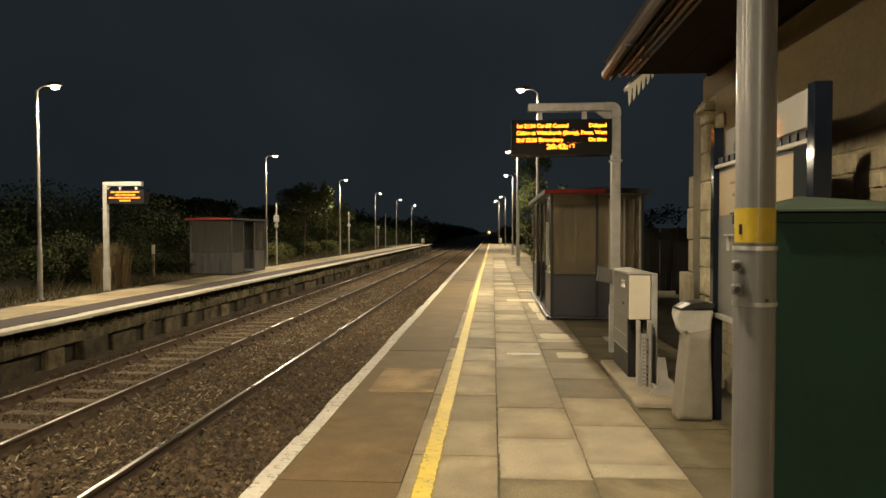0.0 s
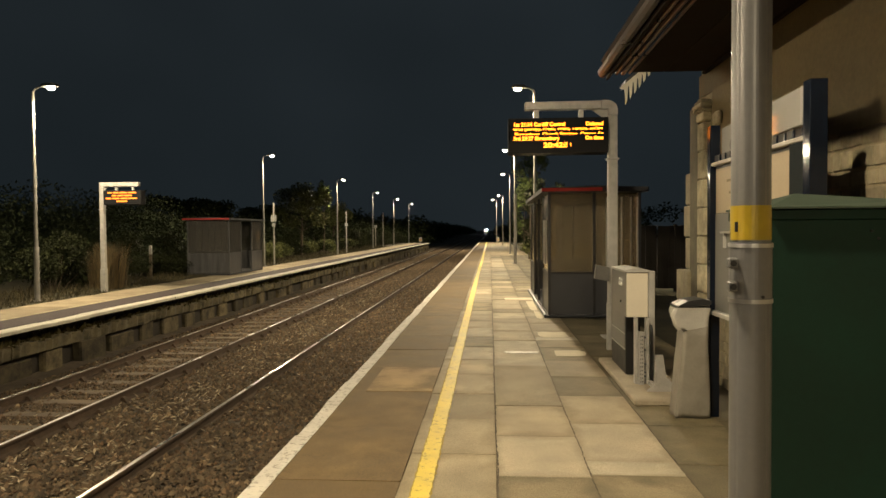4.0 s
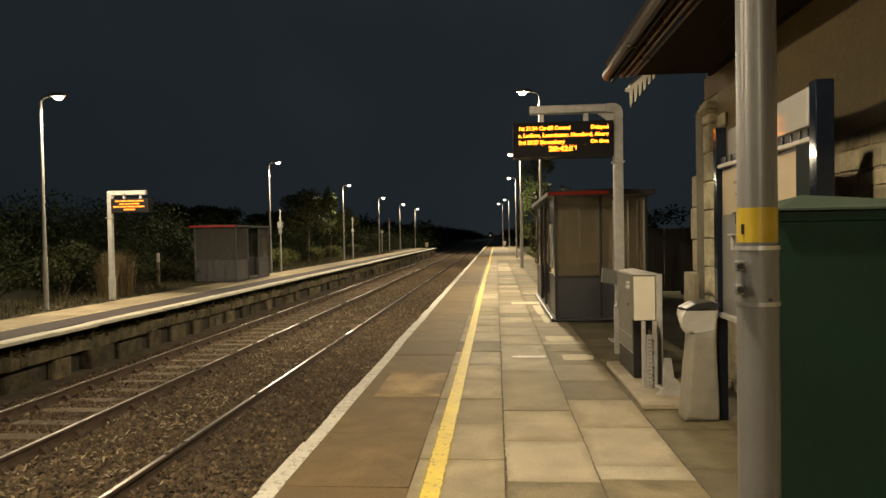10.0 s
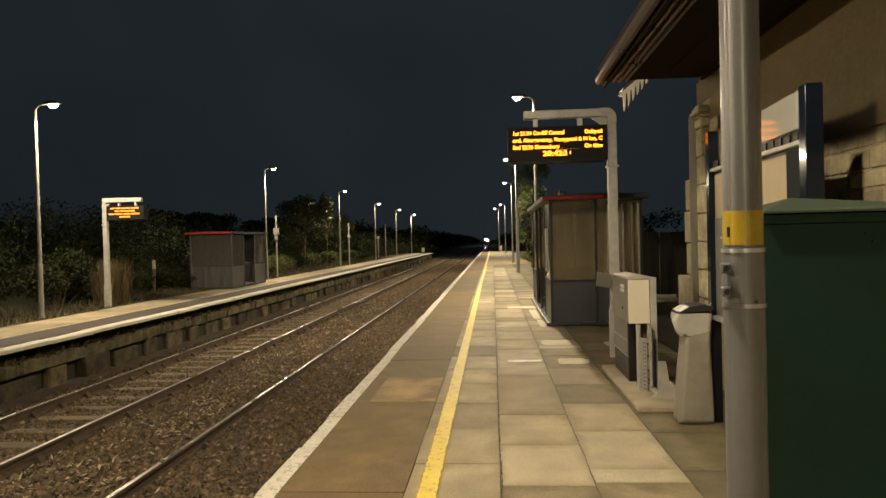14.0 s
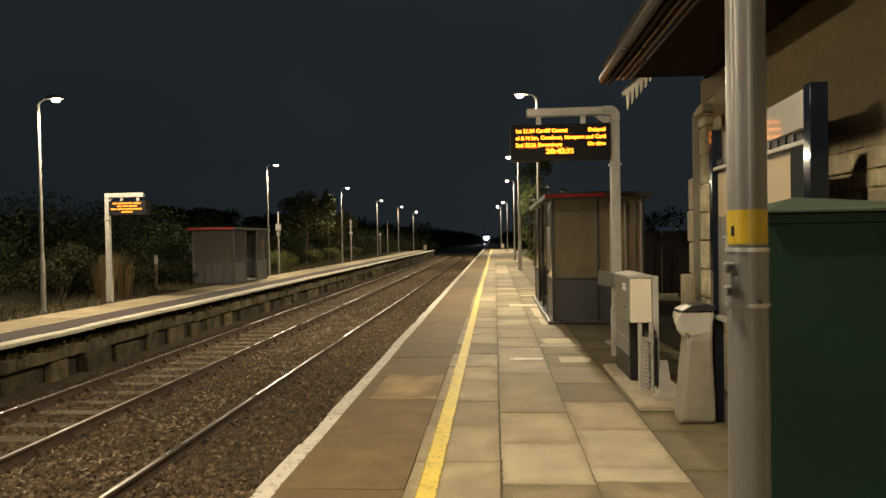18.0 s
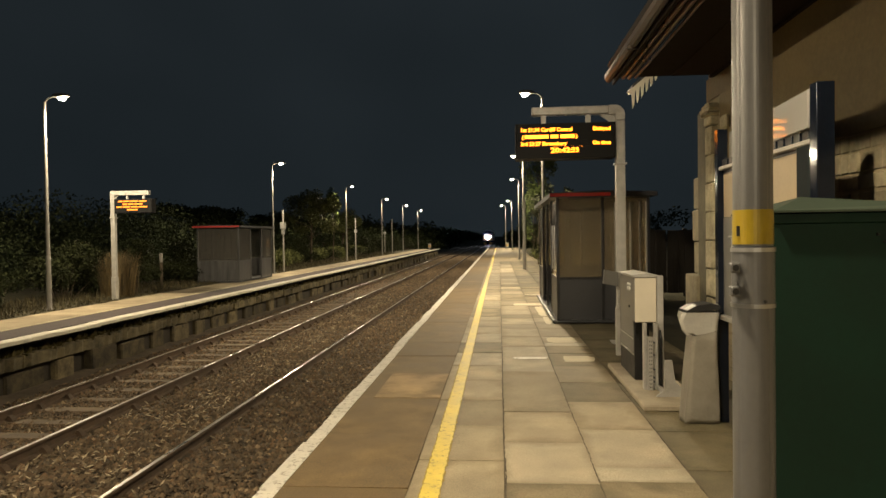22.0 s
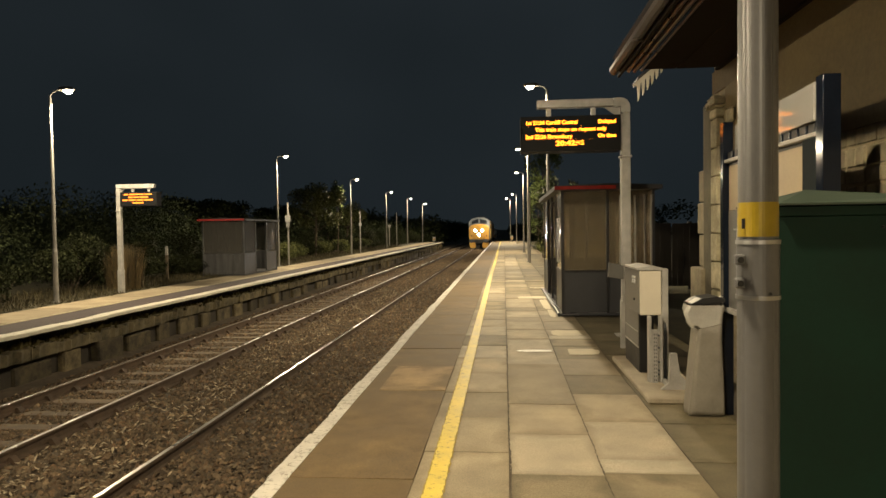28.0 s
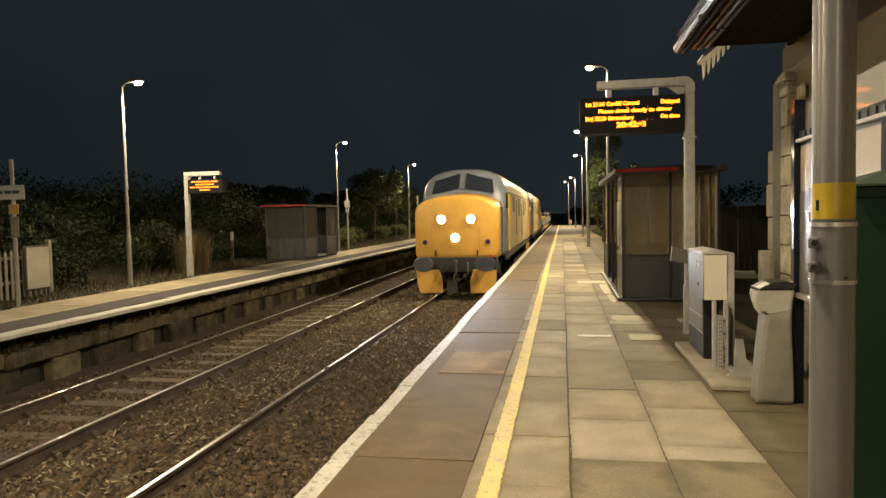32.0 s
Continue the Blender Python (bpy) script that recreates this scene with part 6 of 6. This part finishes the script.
def locomotive():
    t = empty("locomotive", -2.96, 560, RAIL_Z)
    tagged(t, "yellow diesel locomotive with bonnet nose and three bright headlights", "locomotive")
    L = 18.75
    fwd = [(0.0, 1.165, 1.13, 2.38, 2.86), (0.03, 1.21, 1.12, 2.43, 2.92), (0.10, 1.235, 1.11, 2.47, 2.96), (0.5, 1.24, 1.11, 2.49, 2.99), (1.45, 1.25, 1.11, 2.55, 3.06)]
    nose = part("nose", loft([body_ring(*r, 16, 2.25) for r in fwd]), TRAIN_YELLOW, t, "rounded yellow bonnet nose", True)
    cab = [(1.451, 1.25, 1.11, 2.60, 3.08), (1.60, 1.30, 1.10, 2.82, 3.36), (1.98, 1.34, 1.10, 3.00, 3.80), (2.3, 1.35, 1.10, 3.06, 3.88)]
    cb = part("cab", loft([body_ring(*r) for r in cab]), CAB_PAINT, t, "cab with windscreen surround", True)
    main = [(2.301, 1.35, 1.10, 3.06, 3.88), (15.2, 1.35, 1.10, 3.06, 3.88)]
    part("body", loft([body_ring(*r) for r in main]), BODY_YELLOW, t, "yellow slab-sided engine body")
    back = [(15.201, 1.35, 1.10, 3.06, 3.88), (16.8, 1.34, 1.10, 3.0, 3.8), (17.2, 1.25, 1.11, 2.74, 3.12), (L - 0.2, 1.2, 1.11, 2.64, 3.02), (L, 1.06, 1.14, 2.46, 2.84)]
    part("rear_cab", loft([body_ring(*r) for r in back]), TRAIN_YELLOW, t)
    # windscreens follow the sloping cab front
    for s in (-1, 1):
        bm = bmesh.new()
        q = [(s * 0.10, 1.49, 3.20), (s * 0.98, 1.52, 3.03), (s * 0.92, 1.86, 3.45), (s * 0.10, 1.86, 3.68)]
        lo = [bm.verts.new((x, y - 0.075, z + 0.03)) for x, y, z in q]
        hi = [bm.verts.new((x, y - 0.05, z + 0.03)) for x, y, z in q]
        bm.faces.new(lo)
        bm.faces.new(hi[::-1])
        for i in range(4):
            bm.faces.new((lo[i], hi[i], hi[(i + 1) % 4], lo[(i + 1) % 4]))
        bmesh.ops.recalc_face_normals(bm, faces=bm.faces)
        part("windscreen", bm, CAB_GLASS, cb, "dark windscreen")
        part("side_window", box(s * 1.338 - 0.016, s * 1.338 + 0.016, 1.80, 2.28, 2.58, 3.06, 0.004), CAB_GLASS, t, "dark cab side window")
        part("cab_door", box(s * 1.353 - 0.008, s * 1.353 + 0.008, 2.36, 2.98, 1.2, 3.05, 0.004), DOOR_YELLOW, t, "bright yellow cab door")
        part("nose_panel", box(s * 1.245 - 0.012, s * 1.245 + 0.012, 0.75, 1.30, 1.25, 2.60, 0.004), TRAIN_BLUE, nose, "slate blue strip on the nose side")
        part("door_seam", box(s * 1.222 - 0.006, s * 1.222 + 0.006, 0.36, 0.40, 1.5, 2.55), TRAIN_GREY, nose)
        for y0, y1, z0, z1 in ((4.2, 5.3, 2.45, 3.0), (6.0, 6.5, 1.6, 2.9), (7.4, 8.6, 2.3, 3.0), (9.2, 9.8, 1.5, 2.8), (10.6, 11.9, 2.3, 3.0), (12.7, 13.3, 2.5, 3.0)):
            part("grille", box(s * 1.352 - 0.006, s * 1.352 + 0.006, y0, y1, z0, z1, 0.004), GRILLE, t, "dusty side grille")
        for y0 in (3.4, 5.65, 7.0, 8.9, 10.2, 12.3, 14.2):
            part("body_seam", box(s * 1.352 - 0.004, s * 1.352 + 0.004, y0, y0 + 0.03, 1.15, 3.05), SEAM, t)
        part("gutter_strip", box(s * 1.352 - 0.012, s * 1.352 + 0.012, 2.4, 15.2, 3.06, 3.10), TRAIN_ROOF, t)
        part("solebar", box(s * 1.30 - 0.03, s * 1.30 + 0.03, 1.7, 17.0, 0.96, 1.10), TRAIN_GREY, t)
        # lights
        headlight(nose, s * 0.435, 2.27)
        part("tail_lamp_ring", tube((s * 0.93, -0.02, 1.60), (s * 0.93, 0.05, 1.60), 0.095, 0.10, 20), TRAIN_YELLOW, nose)
        part("tail_lamp", tube((s * 0.93, -0.028, 1.60), (s * 0.93, -0.021, 1.60), 0.072, 0.072, 20), TAIL, nose, "unlit dark purple tail lamp")
        part("door_hinge", box(s * 0.06 - 0.02, s * 0.06 + 0.02, -0.012, 0.0, 1.95, 2.03, 0.004), TRAIN_YELLOW, nose)
        # buffers
        bfm = tube((0, -0.52, 0), (0, -0.46, 0), 0.235, 0.25, 28)
        bmesh.ops.transform(bfm, matrix=Matrix.Translation((s * 0.89, 0, 0.98)) @ Matrix.Diagonal((1.22, 1, 0.88, 1)), verts=bfm.verts)
        bf = part("buffer", bfm, BUFFER, t, "oval dark buffer head")
        part("buffer_shank", tube((s * 0.87, -0.46, 1.0), (s * 0.87, 0.1, 1.0), 0.10, 0.15, 16), TRAIN_GREY, bf)
        pl = [[(s * a, y, z) for a, z in ((0.42, 0.12), (1.08, 0.12), (1.16, 0.40), (1.18, 0.78), (0.50, 0.80), (0.40, 0.45))] for y in (-0.12, -0.06)]
        part("plough_plate", loft(pl), TRAIN_YELLOW, t, "yellow lower valance plate")
        part("lamp_iron", box(s * 0.62 - 0.02, s * 0.62 + 0.02, -0.05, 0.0, 1.2, 1.36), TRAIN_GREY, nose)
        part("hose", sweep([(s * 0.34, -0.14, 1.0), (s * 0.36, -0.28, 0.75), (s * 0.30, -0.24, 0.5)], 0.028, 8), BLACK, t)
    headlight(nose, -0.03, 1.72)
    part("nose_seam", box(-0.72, 0.66, -0.004, 0.0, 2.02, 2.032), SEAM, nose)
    for sx in (-0.73, 0.67):
        part("nose_seam", box(sx, sx + 0.012, -0.004, 0.0, 1.3, 2.032), SEAM, nose)
    part("air_cock", tube((1.02, -0.16, 1.17), (1.02, 0.0, 1.17), 0.05, 0.05, 12), RED, t, "red air pipe cock")
    part("buffer_beam", box(-1.2, 1.2, -0.08, 0.15, 0.72, 1.16, 0.02), TRAIN_GREY, t, "grimy buffer beam")
    part("drawhook", box(-0.06, 0.06, -0.34, -0.08, 0.93, 1.08, 0.02), TRAIN_GREY, t)
    part("coupling", sweep([(0, -0.32, 0.98), (0.05, -0.36, 0.75), (-0.05, -0.36, 0.55), (0, -0.33, 0.4)], 0.03, 8), TRAIN_GREY, t)
    part("centre_plate", box(-0.30, 0.05, -0.10, -0.06, 0.10, 0.5, 0.02), TRAIN_GREY, t)
    part("tank", box(-1.15, 1.15, 7.2, 11.6, 0.30, 0.95, 0.08), TRAIN_GREY, t)
    part("aerial", tube((-0.95, 0.3, 2.92), (-0.95, 0.3, 3.2), 0.012, 0.008, 6), STEEL, t)
    for yc in (3.75, 15.0):
        bo = part("bogie", box(-1.12, 1.12, yc - 2.3, yc + 2.3, 0.55, 0.92, 0.04), TRAIN_GREY, t)
        for dy in (-1.85, 0.0, 1.85):
            for s in (-1, 1):
                part("wheel", tube((s * 0.68, yc + dy, 0.545), (s * 0.81, yc + dy, 0.545), 0.54, 0.54, 28), TRAIN_GREY, bo)
                part("axle_box", box(s * 1.0 - 0.13, s * 1.0 + 0.13, yc + dy - 0.16, yc + dy + 0.16, 0.40, 0.72, 0.03), TRAIN_GREY, bo)
    # exhaust and roof fittings
    for y in (5.0, 7.6, 10.4, 13.2):
        part("roof_hatch", box(-0.55, 0.55, y - 0.5, y + 0.5, 3.84, 3.95, 0.03), TRAIN_ROOF, t)
    return t


def wagon():
    t = empty("flat_wagon", -2.96, 585, RAIL_Z)
    tagged(t, "low engineers flat wagon with upright end frames", "wagon", group="wagons behind the locomotive")
    part("deck", box(-1.32, 1.32, 0.6, 14.4, 1.12, 1.28, 0.02), TRAIN_GREY, t)
    for s in (-1, 1):
        part("side_beam", box(s * 1.28 - 0.05, s * 1.28 + 0.05, 0.6, 14.4, 0.8, 1.12, 0.01), TRAIN_YELLOW, t)
        for y in (0.7, 3.4, 6.1, 8.8, 11.5, 14.2):
            part("stanchion", box(s * 1.25 - 0.05, s * 1.25 + 0.05, y - 0.06, y + 0.06, 1.281, 2.55 if y in (0.7, 14.2) else 1.9, 0.01), STEEL, t)
        for y in (0.05, 14.95):
            part("buffer", tube((s * 0.87, y - 0.05, 1.0), (s * 0.87, y + 0.05, 1.0), 0.22, 0.22, 16), TRAIN_GREY, t)
    for y in (0.7, 14.2):
        part("end_rail", box(-1.19, 1.19, y - 0.04, y + 0.04, 2.3, 2.4), STEEL, t)
    part("load", box(-1.1, 1.1, 1.4, 6.0, 1.281, 2.05, 0.04), TRAIN_YELLOW, t, "yellow load box")
    part("headstock", box(-1.2, 1.2, 0.35, 0.6, 0.85, 1.2, 0.02), TRAIN_GREY, t)
    for yc in (2.6, 12.4):
        bo = part("bogie", box(-1.05, 1.05, yc - 1.3, yc + 1.3, 0.45, 0.8, 0.03), TRAIN_GREY, t)
        for dy in (-0.9, 0.9):
            for s in (-1, 1):
                part("wheel", tube((s * 0.68, yc + dy, 0.46), (s * 0.81, yc + dy, 0.46), 0.46, 0.46, 24), TRAIN_GREY, bo)
    return t


YELLOW_BAND = material("yellow_band_film", (0.33, 0.235, 0.010), 0.4, vary=0.12, scale=20, bump=0.1)
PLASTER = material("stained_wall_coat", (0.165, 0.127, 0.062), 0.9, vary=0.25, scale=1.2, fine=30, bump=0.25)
MOULDING = material("brown_gloss_moulding", (0.085, 0.042, 0.024), 0.3, vary=0.25, scale=3, fine=40, bump=0.08)
GUTTER = material("gutter_paint", (0.055, 0.043, 0.035), 0.35, vary=0.25, scale=3, bump=0.1)
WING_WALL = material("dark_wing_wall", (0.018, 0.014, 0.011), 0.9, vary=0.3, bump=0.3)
AMBER_PLATE = material("amber_plate", (0.42, 0.25, 0.08), 0.5, vary=0.2, bump=0.02)
PICKET_BOARD = material("pale_poster_board", (0.34, 0.30, 0.24), 0.55, vary=0.15, scale=4, bump=0.05)
CAB_PAINT = material("cab_surround_paint", (0.17, 0.19, 0.22), 0.4, vary=0.15, bump=0.05)
DOOR_YELLOW = material("cab_door_yellow", (0.85, 0.52, 0.02), 0.4, vary=0.08, bump=0.03)

build_ground()
build_ballast()
build_track(-6.2775, "railway_track", "far track of rusty rails on weathered sleepers in ballast", 0.0)
build_track(-2.938, "railway_track", "near track of rusty rails with bright heads in ballast", 0.02)
near_column()
green_cabinet()
poster_board()
litter_bin()
help_point()
departure_board()
shelter(1.08, 2.66, 12.25, 17.4, 2.24, -1, "dark framed glazed waiting shelter with a red fascia", wide=0.58)
shelter(-11.04, -9.5, 24.2, 27.75, 2.02, 1, "grey waiting shelter with a red roof edge on the opposite platform", hazy=True, wide=1.05)
station_building()
for lx, ly, lz in LEFT_LAMPS:
    lamp_post(lx, ly, lz, 1, "lit column lamp on the opposite platform")
for lx, ly, lz in RIGHT_LAMPS:
    lamp_post(lx, ly, lz, -1, "lit column lamp on the near platform")
far_fence_and_sign()
far_posts()
boundary_fence()
marker_post()
plants()
loco = locomotive()
loco_two = copy_thing(loco, pose(-2.96, 580, RAIL_Z))
for o in loco_two.children_recursive:
    if o.name.startswith("headlight") and not o.name.startswith("headlight_ring"):
        o.data = o.data.copy()
        o.data.materials[0] = CAB_GLASS
tagged(loco_two, "second yellow diesel locomotive coupled behind, lights off")
wagons = [wagon()]
for k in (1, 2):
    wagons.append(copy_thing(wagons[0], pose(-2.96, 585 + 15.2 * k, RAIL_Z)))
build_far_platform()
build_near_platform()

# ---- how the train runs ----
FRONT_END, SPEED, TX = 19.6, 16.0, -3.03


def motions():
    times = [0.0, 0.2, 4.0, 8.0, 12.0, 16.0, 20.0, 24.0, 28.0, 30.0, 31.0, 31.8, 32.0]
    walk(loco, [(t, pose(TX, FRONT_END + SPEED * (32 - t), RAIL_Z)) for t in times])
    walk(loco_two, [(t, pose(TX, FRONT_END + 19.4 + SPEED * (32 - t), RAIL_Z)) for t in times])
    for k, w in enumerate(wagons):
        walk(w, [(t, pose(TX, FRONT_END + 38.6 + 15.2 * k + SPEED * (32 - t), RAIL_Z)) for t in times])
    # the board: the roller turns to the next stretch, the flap turns over, the seconds count on
    rows, last = [(0.0, pose(0, 0.032, 2.989))], len(MESSAGE) - 1
    for k, t in enumerate((1.5, 4.0, 7.5, 9.5, 11.5, 13.5, 16.5, 18.5, 20.5, 26.5, 30.4)):
        rows += [(t - 0.1, pose(0, 0.032, 2.989, -30 * k)), (t + 0.1, pose(0, 0.032, 2.989, -30 * (k + 1)))]
    walk(BOARD["roller"], rows + [(32.0, pose(0, 0.032, 2.989, -30 * last))])
    rows = [(0.0, pose(0, -0.126, 2.891))]
    for k, t in enumerate((1.5, 10.5, 18.5, 26.5)):
        rows += [(t + o, pose(0, -0.126, 2.891, 180 * k + a)) for o, a in ((-0.2, 0), (-0.067, 60), (0.067, 120), (0.2, 180))]
    walk(BOARD["flap"], rows + [(32.0, pose(0, -0.126, 2.891, 720))])
    lit = ("012345", "12", "01346", "01236", "1256", "02356", "023456", "012", "0123456", "012356")
    for digit in (0, 1):
        for k in range(7):
            state = [str(k) in lit[(17 + n) // 10 if digit == 0 else (17 + n) % 10] for n in range(33)]
            out = [pose(0, -0.1335 if on else -0.1235, 0) for on in state]
            rows = [(0.0, out[0])]
            for n in range(32):
                if state[n] != state[n + 1]:
                    rows += [(n + 0.333, out[n]), (n + 0.433, out[n + 1])]
            walk(BOARD[(digit, k)], rows + [(32.0, out[32])])


motions()
